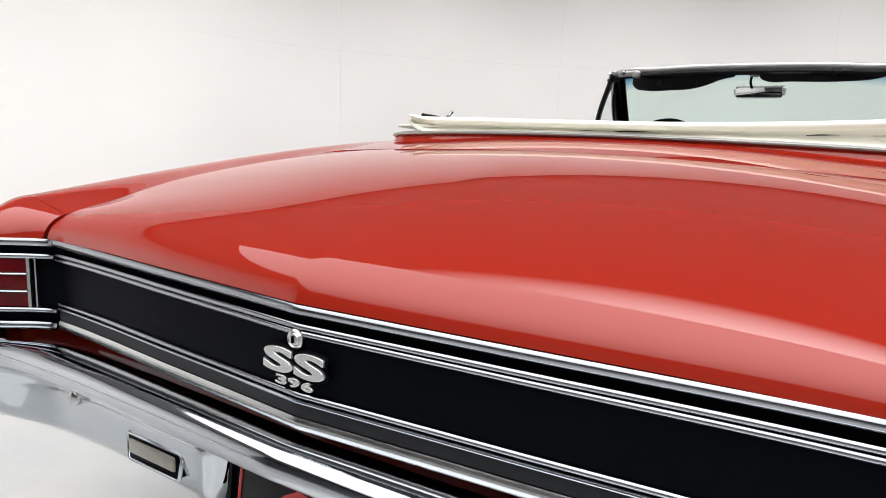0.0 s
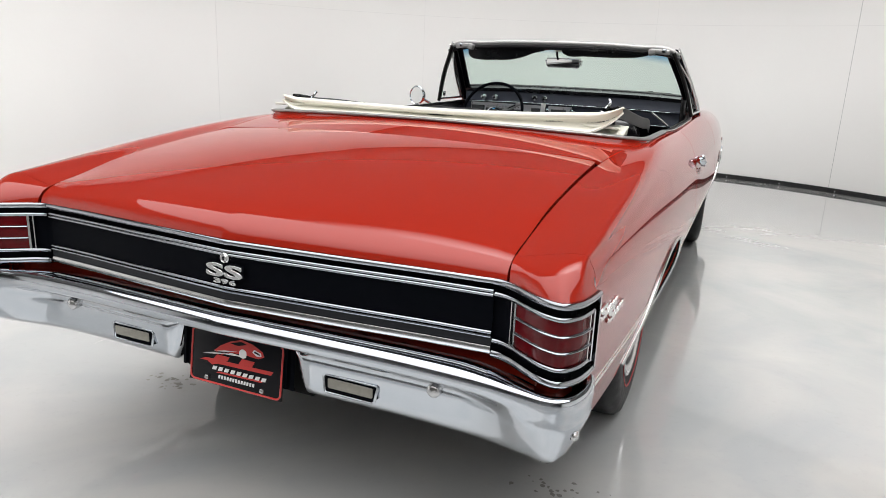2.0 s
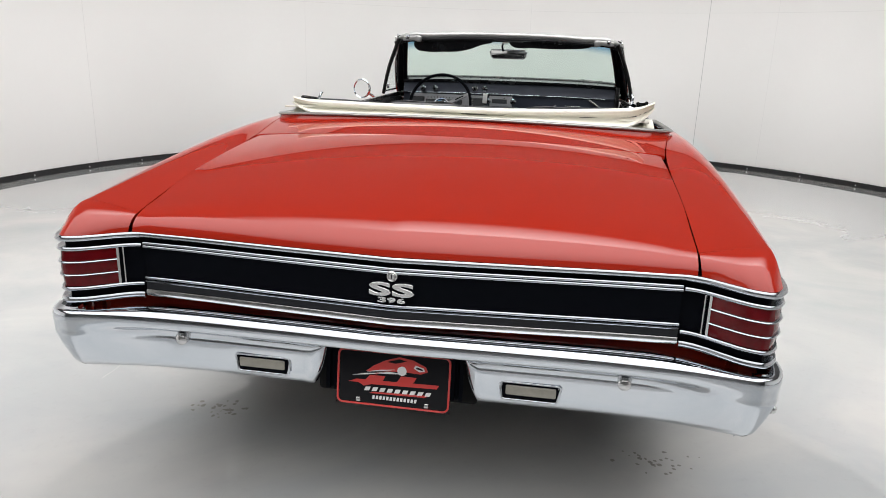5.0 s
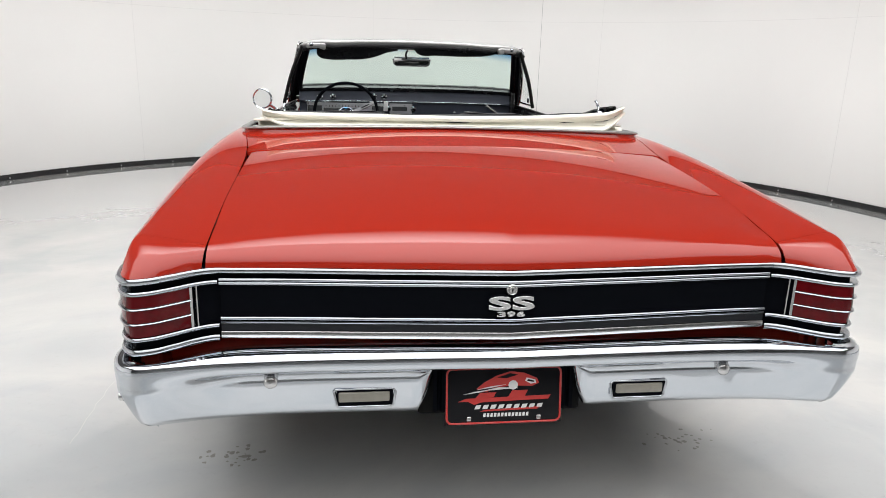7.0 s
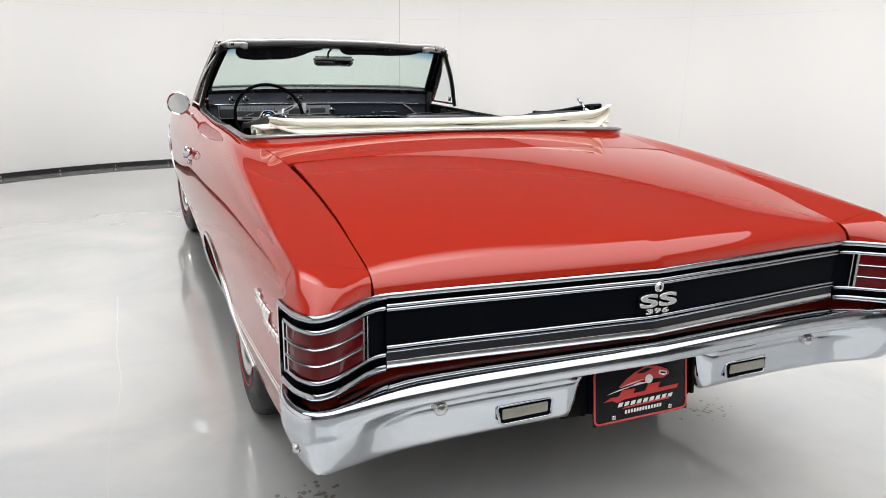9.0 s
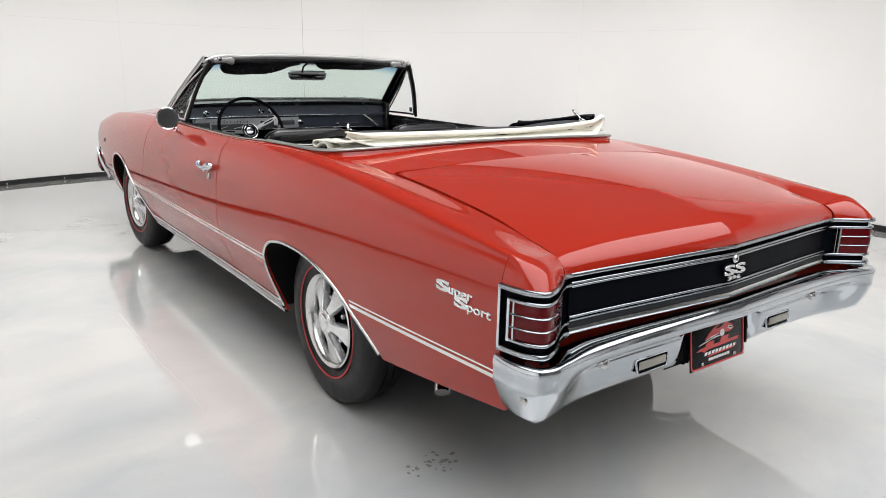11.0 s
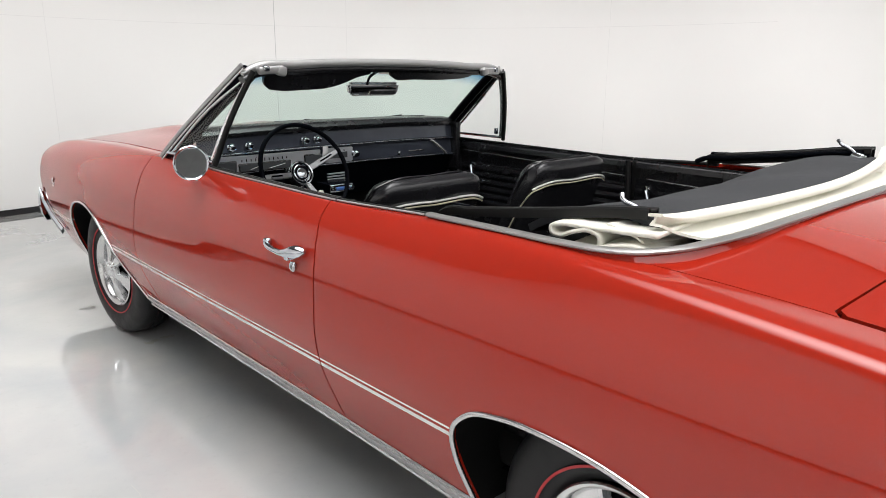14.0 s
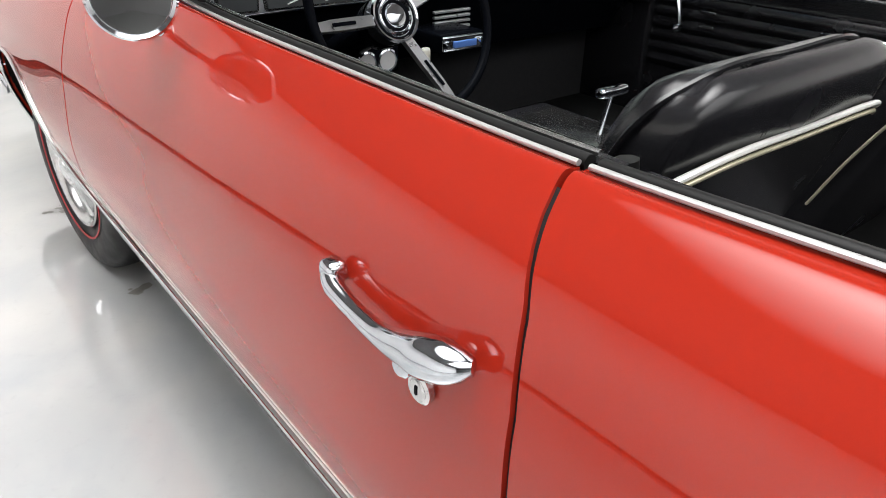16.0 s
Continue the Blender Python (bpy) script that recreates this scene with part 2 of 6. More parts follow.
def skin(name, P, mat, parent, out, keep=None, fold=0.012, smooth=40, label="", closed=False):
    """A sheet through the grid P, its free edges turned inwards."""
    nu, nv = P.shape[:2]
    V = P.reshape(-1, 3)
    faces = []
    for i in range(nu - 1 + closed):
        for j in range(nv - 1):
            if keep is None or keep[i, j]:
                faces.append((i * nv + j, ((i + 1) % nu) * nv + j, ((i + 1) % nu) * nv + j + 1, i * nv + j + 1))
    F = np.array(faces)
    n = np.cross(V[F[:, 2]] - V[F[:, 0]], V[F[:, 3]] - V[F[:, 1]])
    if n.sum(0) @ np.asarray(out) < 0:
        F, n = F[:, ::-1], -n
    vn = np.zeros_like(V)
    for k in range(4):
        np.add.at(vn, F[:, k], n)
    vn /= np.maximum(np.linalg.norm(vn, axis=1, keepdims=True), 1e-12)
    faces = [tuple(int(a) for a in f) for f in F]
    verts = list(V)
    if fold:
        count, order = {}, {}
        for f in faces:
            for a, b in zip(f, f[1:] + f[:1]):
                k = (min(a, b), max(a, b))
                count[k] = count.get(k, 0) + 1
                order[k] = (a, b)
        low = {}
        for k, c in count.items():
            if c == 1:
                a, b = order[k]
                for v in (a, b):
                    if v not in low:
                        low[v] = len(verts)
                        verts.append(V[v] - vn[v] * fold)
                faces.append((b, a, low[a], low[b]))
    used = sorted({v for f in faces for v in f})
    new_id = {v: i for i, v in enumerate(used)}
    return make(name, [verts[v] for v in used], [tuple(new_id[v] for v in f) for f in faces], mat, parent, smooth, label)


def mirrored(P):
    return P * np.array([-1.0, 1, 1])


def tube(name, path, radius, mat, parent, closed=False, seg=8, flat=1.0, up=(0, 0, 1), label="", taper=None):
    """A round or flattened bar along a path; flat: its size across up against that along it."""
    path = np.asarray(path, float)
    n = len(path)
    tan = np.gradient(path, axis=0) if not closed else np.roll(path, -1, 0) - np.roll(path, 1, 0)
    tan /= np.maximum(np.linalg.norm(tan, axis=1, keepdims=True), 1e-9)
    up = np.broadcast_to(np.asarray(up, float), path.shape)
    side = np.cross(tan, up)
    side /= np.maximum(np.linalg.norm(side, axis=1, keepdims=True), 1e-9)
    top = np.cross(side, tan)
    r = np.full(n, radius) if taper is None else radius * np.asarray(taper)
    a = np.linspace(0, 2 * np.pi, seg, endpoint=False) + np.pi / seg
    ring = path[:, None] + r[:, None, None] * (np.cos(a)[None, :, None] * side[:, None] * flat + np.sin(a)[None, :, None] * top[:, None])
    faces = []
    for i in range(n - 1 + closed):
        for j in range(seg):
            faces.append((i * seg + j, i * seg + (j + 1) % seg, ((i + 1) % n) * seg + (j + 1) % seg, ((i + 1) % n) * seg + j))
    if not closed:
        faces += [tuple(range(seg)), tuple(range((n - 1) * seg, n * seg))[::-1]]
    ob = make(name, ring.reshape(-1, 3), faces, mat, parent, 50, label)
    ob.data.flip_normals()
    return ob


def sweep(name, plan, profile, mat, parent, fold=0.0, label="", smooth=35, caps=True):
    """A closed profile of (outset, z) along a plan path whose left side is its outside."""
    plan = np.asarray(plan, float)
    tan = np.gradient(plan, axis=0)
    tan /= np.linalg.norm(tan, axis=1, keepdims=True)
    nrm = np.stack([tan[:, 1], -tan[:, 0]], 1)
    prof = np.asarray(profile, float)
    m, n = len(prof), len(plan)
    V = np.zeros((n, m, 3))
    V[..., :2] = plan[:, None] + nrm[:, None] * prof[None, :, :1]
    V[..., 2] = prof[None, :, 1]
    faces = [(i * m + j, (i + 1) * m + j, (i + 1) * m + (j + 1) % m, i * m + (j + 1) % m) for i in range(n - 1) for j in range(m)]
    if caps:
        faces += [tuple(range(m)), tuple(range((n - 1) * m, n * m))[::-1]]
    bm = bmesh.new()
    vs = [bm.verts.new(v) for v in V.reshape(-1, 3)]
    for f in faces:
        bm.faces.new([vs[k] for k in f])
    return part(name, bm, mat, parent, label, smooth)


def lathe(name, profile, mat, parent, seg=64, axis="x", label="", smooth=35, at=(0, 0, 0)):
    """Turn (along, radius) about an axis."""
    prof = np.asarray(profile, float)
    a = np.linspace(0, 2 * np.pi, seg, endpoint=False)
    m = len(prof)
    V = np.zeros((seg, m, 3))
    k = "xyz".index(axis)
    V[..., k] = prof[None, :, 0]
    V[..., (k + 1) % 3] = prof[None, :, 1] * np.cos(a)[:, None]
    V[..., (k + 2) % 3] = prof[None, :, 1] * np.sin(a)[:, None]
    V += np.asarray(at, float)
    bm = bmesh.new()
    vs = [bm.verts.new(v) for v in V.reshape(-1, 3)]
    for i in range(seg):
        for j in range(m - 1):
            bm.faces.new([vs[i * m + j], vs[((i + 1) % seg) * m + j], vs[((i + 1) % seg) * m + j + 1], vs[i * m + j + 1]])
    bmesh.ops.remove_doubles(bm, verts=bm.verts, dist=1e-6)
    return part(name, bm, mat, parent, label, smooth)


def block(name, size, at, mat, parent, bevel=0.01, seg=3, turn=None, label="", smooth=40):
    """A rounded block; turn: a pose to put it with, in place of at."""
    bm = bmesh.new()
    bmesh.ops.create_cube(bm, size=1)
    bmesh.ops.scale(bm, vec=size, verts=bm.verts)
    if bevel:
        bmesh.ops.bevel(bm, geom=bm.edges[:], offset=bevel, segments=seg, profile=0.5, affect="EDGES")
    bmesh.ops.transform(bm, matrix=turn if turn is not None else Matrix.Translation(at), verts=bm.verts)
    return part(name, bm, mat, parent, label, smooth)


def lettering(name, text, size, depth, m, mat, parent, offset=0.0, shear=0.0, spacing=1.0, label="", bevel=0.0008, fit=None):
    cu = bpy.data.curves.new(name, "FONT")
    cu.body, cu.size, cu.extrude, cu.offset, cu.shear, cu.space_character = text, size, depth, offset, shear, spacing
    cu.bevel_depth, cu.bevel_resolution, cu.resolution_u = bevel, 1, 4
    cu.align_x, cu.align_y = "CENTER", "CENTER"
    tmp = bpy.data.objects.new(name, cu)
    scene.collection.objects.link(tmp)
    bpy.context.view_layer.update()
    me = bpy.data.meshes.new_from_object(tmp.evaluated_get(bpy.context.evaluated_depsgraph_get()))
    bpy.data.objects.remove(tmp)
    me.name = name
    if fit:
        co = np.array([v.co for v in me.vertices])
        lo, hi = co.min(0), co.max(0)
        me.transform(Matrix.Diagonal((fit[0] / (hi[0] - lo[0]), fit[1] / (hi[1] - lo[1]), 1, 1)) @ Matrix.Translation((-(lo[0] + hi[0]) / 2, -(lo[1] + hi[1]) / 2, 0)))
    me.transform(m)
    me.materials.clear()
    me.materials.append(mat)
    ob = new(name, me)
    ob.parent = parent
    if label:
        tagged(ob, label)
    return ob

# ---- room ----
RX, RY, RR, WALL_H = 0.05, 2.1, 4.53, 3.08
a = np.linspace(0, np.pi, 73)
arc = np.stack([RX + RR * np.cos(a), RY + RR * np.sin(a)], 1)
# the straight wings run on unseen to y -5.5, added to bounce light forward
ring = np.concatenate([[(RX + RR, -5.5)], [(RX + RR, 0.6)], arc, [(RX - RR, 0.6)], [(RX - RR, -5.5)]])


def wall_strip(name, plan, z0, z1, thick, mat, label):
    plan = np.asarray(plan, float)
    tan = np.gradient(plan, axis=0)
    tan /= np.linalg.norm(tan, axis=1, keepdims=True)
    nrm = np.stack([tan[:, 1], -tan[:, 0]], 1)
    n = len(plan)
    V = [(*p, z) for z in (z0, z1) for p in plan] + [(*(p + thick * q), z) for z in (z0, z1) for p, q in zip(plan, nrm)]
    F = []
    for i in range(n - 1):
        F += [(i, i + 1, n + i + 1, n + i), (2 * n + i, 3 * n + i, 3 * n + i + 1, 2 * n + i + 1), (n + i, n + i + 1, 3 * n + i + 1, 3 * n + i), (i, 2 * n + i, 2 * n + i + 1, i + 1)]
    F += [(0, n, 3 * n, 2 * n), (n - 1, 3 * n - 1, 4 * n - 1, 2 * n - 1)]
    bm = bmesh.new()
    vs = [bm.verts.new(v) for v in V]
    for f in F:
        bm.faces.new([vs[k] for k in f])
    ob = part(name, bm, mat, None, "", 30)
    return tagged(ob, label, "", "", "structure")


wall_strip("wall_curved", ring, 0, WALL_H, 0.12, WALL, "smooth white curved studio wall with faint panel seams")
inner = np.stack([RX + (RR - 0.018) * np.cos(a), RY + (RR - 0.018) * np.sin(a)], 1)
base = np.concatenate([[(RX + RR - 0.018, -5.5)], [(RX + RR - 0.018, 0.6)], inner, [(RX - RR + 0.018, 0.6)], [(RX - RR + 0.018, -5.5)]])
wall_strip("baseboard", base, 0.001, 0.062, 0.017, COVE, "black rubber base strip along the wall foot")


def slab(name, x0, x1, y0, y1, z0, z1, mat, label):
    bm = bmesh.new()
    bmesh.ops.create_cube(bm, size=1, matrix=Matrix.Translation(((x0 + x1) / 2, (y0 + y1) / 2, (z0 + z1) / 2)) @ Matrix.Diagonal((x1 - x0, y1 - y0, z1 - z0, 1)))
    return tagged(part(name, bm, mat, None, "", 0), label, "", "", "structure")


slab("floor", -7, 7, -9.2, 7.2, -0.2, 0.010, FLOOR, "glossy pale grey epoxy floor with faint stains")
slab("ceiling", -7, 7, -9.2, 7.2, 3.15, 3.35, CEIL, "matt dark grey painted ceiling")
# unseen outer walls, added to close the room and give reflections their grey
for nm, x0, x1, y0, y1 in (("wall_north", -7, 7, 7.2, 7.4), ("wall_south", -7, 7, -9.4, -9.2), ("wall_west", -7.2, -7, -9.2, 7.2), ("wall_east", 7, 7.2, -9.2, 7.2)):
    slab(nm, x0, x1, y0, y1, 0, 3.25, HALL, "unseen grey outer wall, added to close the room behind the lining")

# faint joints of the wall panels, and the screws of the base strip
def on_wall(deg, z, inset=0.0):
    t = radians(deg)
    return (RX + (RR - inset) * math.cos(t), RY + (RR - inset) * math.sin(t), z)


JOINT = material("wall_joint_shadow", (0.71, 0.70, 0.69), 0.8)
JOINT_DARK = material("wall_joint_dark", (0.36, 0.36, 0.36), 0.8)
for deg, mat, w in ((65, JOINT_DARK, 0.05), (55.5, JOINT, 0.04), (92, JOINT, 0.04), (20, JOINT, 0.04), (128, JOINT, 0.04), (160, JOINT, 0.04)):
    P = np.array([[on_wall(deg - w / 2, z, 0.0015), on_wall(deg + w / 2, z, 0.0015)] for z in (0.07, 1.74, WALL_H)])
    tagged(skin("trim", P, mat, None, (-math.cos(radians(deg)), -math.sin(radians(deg)), 0), fold=0.003), "thin upright joint between white wall panels", "", "", "structure")
P = np.array([[on_wall(d, 1.752, 0.0012), on_wall(d, 1.7555, 0.0012)] for d in np.linspace(0, 180, 91)])
tagged(skin("trim", P, JOINT, None, (0, -1, 0), fold=0.002, smooth=0), "thin level joint between white wall panels", "", "", "structure")
SCREW = material("zinc_screw", (0.6, 0.6, 0.6), 0.3, 1.0)
for d in np.arange(4, 178, 7.5):
    c = on_wall(d, 0.03, 0.022)
    tagged(block("trim", (0.012, 0.012, 0.014), c, SCREW, None, 0.003, 1), "small zinc screw in the base strip", "", "", "structure")

# ---- the car: body ----
car = new("convertible_car")
tagged(car, "glossy red two-door classic convertible with white folded top and chrome bumpers", "car")

# stations along the car: half-width and height of seven lines, from the upper edge to the sill
STATIONS = [
    (-1.065, [(0.703, 0.833), (0.845, 0.857), (0.864, 0.838), (0.876, 0.806), (0.884, 0.752), (0.868, 0.530), (0.850, 0.425)]),
    (-0.80, [(0.703, 0.887), (0.850, 0.889), (0.873, 0.852), (0.889, 0.810), (0.898, 0.745), (0.884, 0.522), (0.857, 0.390)]),
    (-0.50, [(0.705, 0.922), (0.850, 0.924), (0.877, 0.872), (0.898, 0.808), (0.908, 0.738), (0.900, 0.514), (0.859, 0.358)]),
    (-0.25, [(0.718, 0.949), (0.848, 0.946), (0.877, 0.885), (0.902, 0.805), (0.913, 0.733), (0.907, 0.510), (0.860, 0.333)]),
    (0.00, [(0.762, 0.974), (0.845, 0.959), (0.877, 0.894), (0.905, 0.802), (0.916, 0.730), (0.912, 0.510), (0.850, 0.300)]),
    (0.30, [(0.781, 0.981), (0.836, 0.960), (0.875, 0.899), (0.907, 0.800), (0.918, 0.727), (0.915, 0.510), (0.838, 0.272)]),
    (0.60, [(0.782, 0.974), (0.825, 0.956), (0.871, 0.901), (0.908, 0.798), (0.919, 0.724), (0.916, 0.510), (0.826, 0.268)]),
    (1.05, [(0.787, 0.952), (0.815, 0.947), (0.867, 0.899), (0.909, 0.796), (0.920, 0.720), (0.917, 0.510), (0.824, 0.268)]),
    (1.80, [(0.793, 0.956), (0.817, 0.950), (0.867, 0.899), (0.910, 0.795), (0.921, 0.718), (0.919, 0.510), (0.826, 0.268)]),
    (2.40, [(0.745, 0.968), (0.805, 0.959), (0.863, 0.907), (0.910, 0.797), (0.922, 0.717), (0.920, 0.510), (0.828, 0.268)]),
    (3.00, [(0.715, 0.958), (0.790, 0.950), (0.852, 0.901), (0.905, 0.796), (0.920, 0.715), (0.918, 0.510), (0.838, 0.285)]),
    (3.50, [(0.700, 0.936), (0.775, 0.929), (0.839, 0.883), (0.893, 0.786), (0.909, 0.708), (0.906, 0.510), (0.852, 0.330)]),
    (3.88, [(0.700, 0.914), (0.785, 0.908), (0.842, 0.864), (0.882, 0.772), (0.895, 0.695), (0.886, 0.515), (0.840, 0.370)]),
    (4.10, [(0.690, 0.872), (0.782, 0.866), (0.836, 0.826), (0.870, 0.750), (0.880, 0.685), (0.870, 0.520), (0.815, 0.410)]),
]
ST_Y = np.array([s[0] for s in STATIONS])
ST_P = np.array([s[1] for s in STATIONS])
# even the stations out along the car, less so for the upper edge
fine_y = np.linspace(-1.065, 4.10, 105)
reach = np.linspace(-1.065 - 0.75, 4.10 + 0.75, 136)
raw = np.stack([np.interp(reach, ST_Y, ST_P[:, k, c]) for k in range(7) for c in range(2)], 1).reshape(136, 7, 2)
raw[reach < ST_Y[0]] = 2 * ST_P[0] - raw[np.searchsorted(reach, 2 * ST_Y[0] - reach[reach < ST_Y[0]])]
raw[reach > ST_Y[-1]] = 2 * ST_P[-1] - raw[np.searchsorted(reach, 2 * ST_Y[-1] - reach[reach > ST_Y[-1]]) - 1]
even = np.zeros((105, 7, 2))
for k, wide in enumerate((0.09, 0.16, 0.24, 0.28, 0.3, 0.3, 0.25)):
    kern = np.exp(-0.5 * ((fine_y[:, None] - reach[None]) / wide) ** 2)
    even[:, k] = np.einsum("ij,jc->ic", kern / kern.sum(1, keepdims=True), raw[:, k])
ST_Y, ST_P = fine_y, even
LEVEL = np.array([0, 0.12, 0.21, 0.34, 0.445, 0.74, 1.0])


def section(y, s):
    """Half-width and height of the body side at y, at the shares s of the way down (arrays of one shape)."""
    y, s = np.asarray(y, float), np.asarray(s, float)
    P = spl(ST_Y, ST_P, y.ravel())
    out = np.zeros((y.size, 2))
    m = np.zeros_like(P)
    d = np.diff(P, axis=1) / np.diff(LEVEL)[None, :, None]
    h = np.diff(LEVEL)
    w = (h[1:] / (h[1:] + h[:-1]))[None, :, None]
    m[:, 1:-1] = w * d[:, :-1] + (1 - w) * d[:, 1:]
    m[:, 0], m[:, -1] = d[:, 0], d[:, -1]
    q = s.ravel()
    i = np.clip(np.searchsorted(LEVEL, q) - 1, 0, len(LEVEL) - 2)
    r = np.arange(len(q))
    t = ((q - LEVEL[i]) / h[i])[:, None]
    hh = h[i][:, None]
    out = (2 * t**3 - 3 * t**2 + 1) * P[r, i] + (t**3 - 2 * t**2 + t) * hh * m[r, i] + (3 * t**2 - 2 * t**3) * P[r, i + 1] + (t**3 - t**2) * hh * m[r, i + 1]
    return out.reshape(y.shape + (2,))


DOWN = np.linspace(0, 1, 400)


def side_x(y, z):
    """Half-width of the body side at y and height z."""
    sec = section(np.full(400, y), DOWN)
    k = int(np.argmax(sec[:, 1]))
    return float(np.interp(-z, -sec[k:, 1], sec[k:, 0]))


def side_grid(y0, y1, n, rows, s0=0.0, s1=1.0):
    """A grid of the left side between two lines y0(z), y1(z)."""
    s = np.linspace(s0, s1, rows)
    mid0, mid1 = section(np.full(rows, y0(0.7)), s)[:, 1], section(np.full(rows, y1(0.7)), s)[:, 1]
    a0, a1 = np.array([y0(z) for z in mid0]), np.array([y1(z) for z in mid1])
    y = a0[None] + np.linspace(0, 1, n)[:, None] * (a1 - a0)[None]
    xz = section(y, np.broadcast_to(s, y.shape))
    return np.stack([-xz[..., 0], y, xz[..., 1]], -1)


def rear_gap(z):
    return float(np.interp(z, [0.28, 0.40, 0.56, 0.69, 0.80, 0.876, 0.93, 0.96], [0.943, 0.950, 0.962, 0.972, 0.985, 1.005, 1.035, 1.048]))


def front_gap(z):
    return float(np.interp(z, [0.28, 0.45, 0.60, 0.75, 0.85, 0.92, 0.96], [2.350, 2.372, 2.378, 2.372, 2.368, 2.385, 2.41]))


ARCH_R = through_points([(0.375, 0.26), (0.395, 0.34), (0.410, 0.45), (0.400, 0.535), (0.345, 0.590), (0.25, 0.618), (0.12, 0.626), (-0.05, 0.610), (-0.20, 0.563), (-0.33, 0.48), (-0.44, 0.375), (-0.53, 0.26)], 70)
ARCH_F = through_points([(3.31, 0.24), (3.345, 0.34), (3.365, 0.46), (3.355, 0.56), (3.29, 0.63), (3.17, 0.662), (3.03, 0.658), (2.90, 0.622), (2.77, 0.54), (2.66, 0.43), (2.57, 0.33), (2.50, 0.24)], 70)


def inside(poly, y, z):
    n, c = len(poly), np.zeros(np.shape(y), bool)
    for i in range(n):
        (y0, z0), (y1, z1) = poly[i], poly[(i + 1) % n]
        hit = ((z0 > z) != (z1 > z)) & (y < (y1 - y0) * (z - z0) / (z1 - z0 + 1e-12) + y0)
        c ^= hit
    return c


def cut_arch(P, arch):
    """Take the wheel opening out of a side grid, with its edge on the arch. Returns the faces to keep."""
    dense = through_points(arch, 600)
    ins = inside(arch, P[..., 1], P[..., 2])
    gone = ins[:-1, :-1] & ins[1:, :-1] & ins[1:, 1:] & ins[:-1, 1:]
    near = np.zeros_like(ins)
    kept = ~gone
    for di in (0, 1):
        for dj in (0, 1):
            near[di:di + kept.shape[0], dj:dj + kept.shape[1]] |= kept
    for i, j in np.argwhere(ins & near):
        k = int(np.argmin((dense[:, 0] - P[i, j, 1]) ** 2 + (dense[:, 1] - P[i, j, 2]) ** 2))
        P[i, j] = (-side_x(*dense[k]), *dense[k])
    return kept


def both(name, P, mat, out, keep=None, parent=None, fold=0.012, label="", smooth=40):
    left = skin(name, P, mat, parent or car, out, keep, fold, smooth, label)
    right = skin(name, mirrored(P), mat, parent or car, np.asarray(out) * (-1, 1, 1), keep, fold, smooth, label)
    return left, right


Q = side_grid(lambda z: -1.065, lambda z: rear_gap(z) - 0.0035, 190, 70)
both("quarter_panel", Q, RED, (-1, 0, 0.3), cut_arch(Q, ARCH_R))
D = side_grid(lambda z: rear_gap(z) + 0.0035, lambda z: front_gap(z) - 0.0035, 110, 64)
doors = both("door", D, RED, (-1, 0, 0.3))
W = side_grid(lambda z: front_gap(z) + 0.0035, lambda z: float(np.interp(z, [0.36, 0.42, 0.58, 0.70, 0.90], [3.64, 3.73, 3.985, 4.055, 4.085])), 160, 70)
both("front_fender", W, RED, (-1, 0, 0.3), cut_arch(W, ARCH_F))

# dark filler strips that stand in for the shade inside the door gaps
for gap in (rear_gap, front_gap):
    zs = np.linspace(0.30, 0.945, 40)
    P = np.array([[(-(side_x(gap(z), z) - 0.006), gap(z) + k, z) for k in (-0.008, 0.0, 0.008)] for z in zs])
    both("gap_shade_strip", P, SEAL, (-1, 0, 0.2), fold=0.004)

# wheel-opening beads and inner wells
for arch, yc in ((ARCH_R, 0.0), (ARCH_F, 2.954)):
    arch = np.array([q for q in arch if q[1] > section(np.array([q[0]]), np.array([1.0]))[0, 1] + 0.004])
    line = np.array([(-side_x(y, z) - 0.002, y, z) for y, z in arch])
    mid = np.array([line[:, 1].mean(), 0.45])
    for sgn in (1, -1):
        L = line * (sgn, 1, 1)
        tube("wheel_opening_bead", L, 0.007, STEEL, car, seg=8, up=(1, 0, 0))
        rim0 = L + np.array([0.012 * sgn, 0, 0])
        rim1 = rim0 * (0, 1, 1) + np.array([-0.55 * sgn, 0, 0])
        cols = np.linspace(0, 1, 6)[None, :, None]
        well = rim0[:, None] * (1 - cols) + rim1[:, None] * cols
        skin("wheel_well", well, DARK, car, (0, 0, -1), fold=0)

# plan of the tail, from the left flank round the lamp's nose to the middle, and its mirror
TAIL_L = np.array([(-0.884, -1.068), (-0.878, -1.115), (-0.866, -1.158), (-0.842, -1.186), (-0.812, -1.180), (-0.765, -1.150), (-0.722, -1.118), (-0.690, -1.103), (-0.640, -1.104), (-0.30, -1.128), (-0.02, -1.1485)])
half = through_points(TAIL_L, 90)
TAIL = np.concatenate([half, [(0.0, -1.150)], half[::-1] * (-1, 1)])


def tail_y(x):
    k = TAIL[:, 0]
    lo = int(np.argmax(k > -0.70))
    hi = len(k) - lo
    return np.interp(x, k[lo:hi], TAIL[lo:hi, 1])


def tail_path(x0, x1):
    """The tail's plan between two x on the recessed middle part."""
    xs = np.unique(np.r_[np.linspace(x0, x1, 60), 0.0])
    return np.stack([xs, tail_y(xs)], 1)


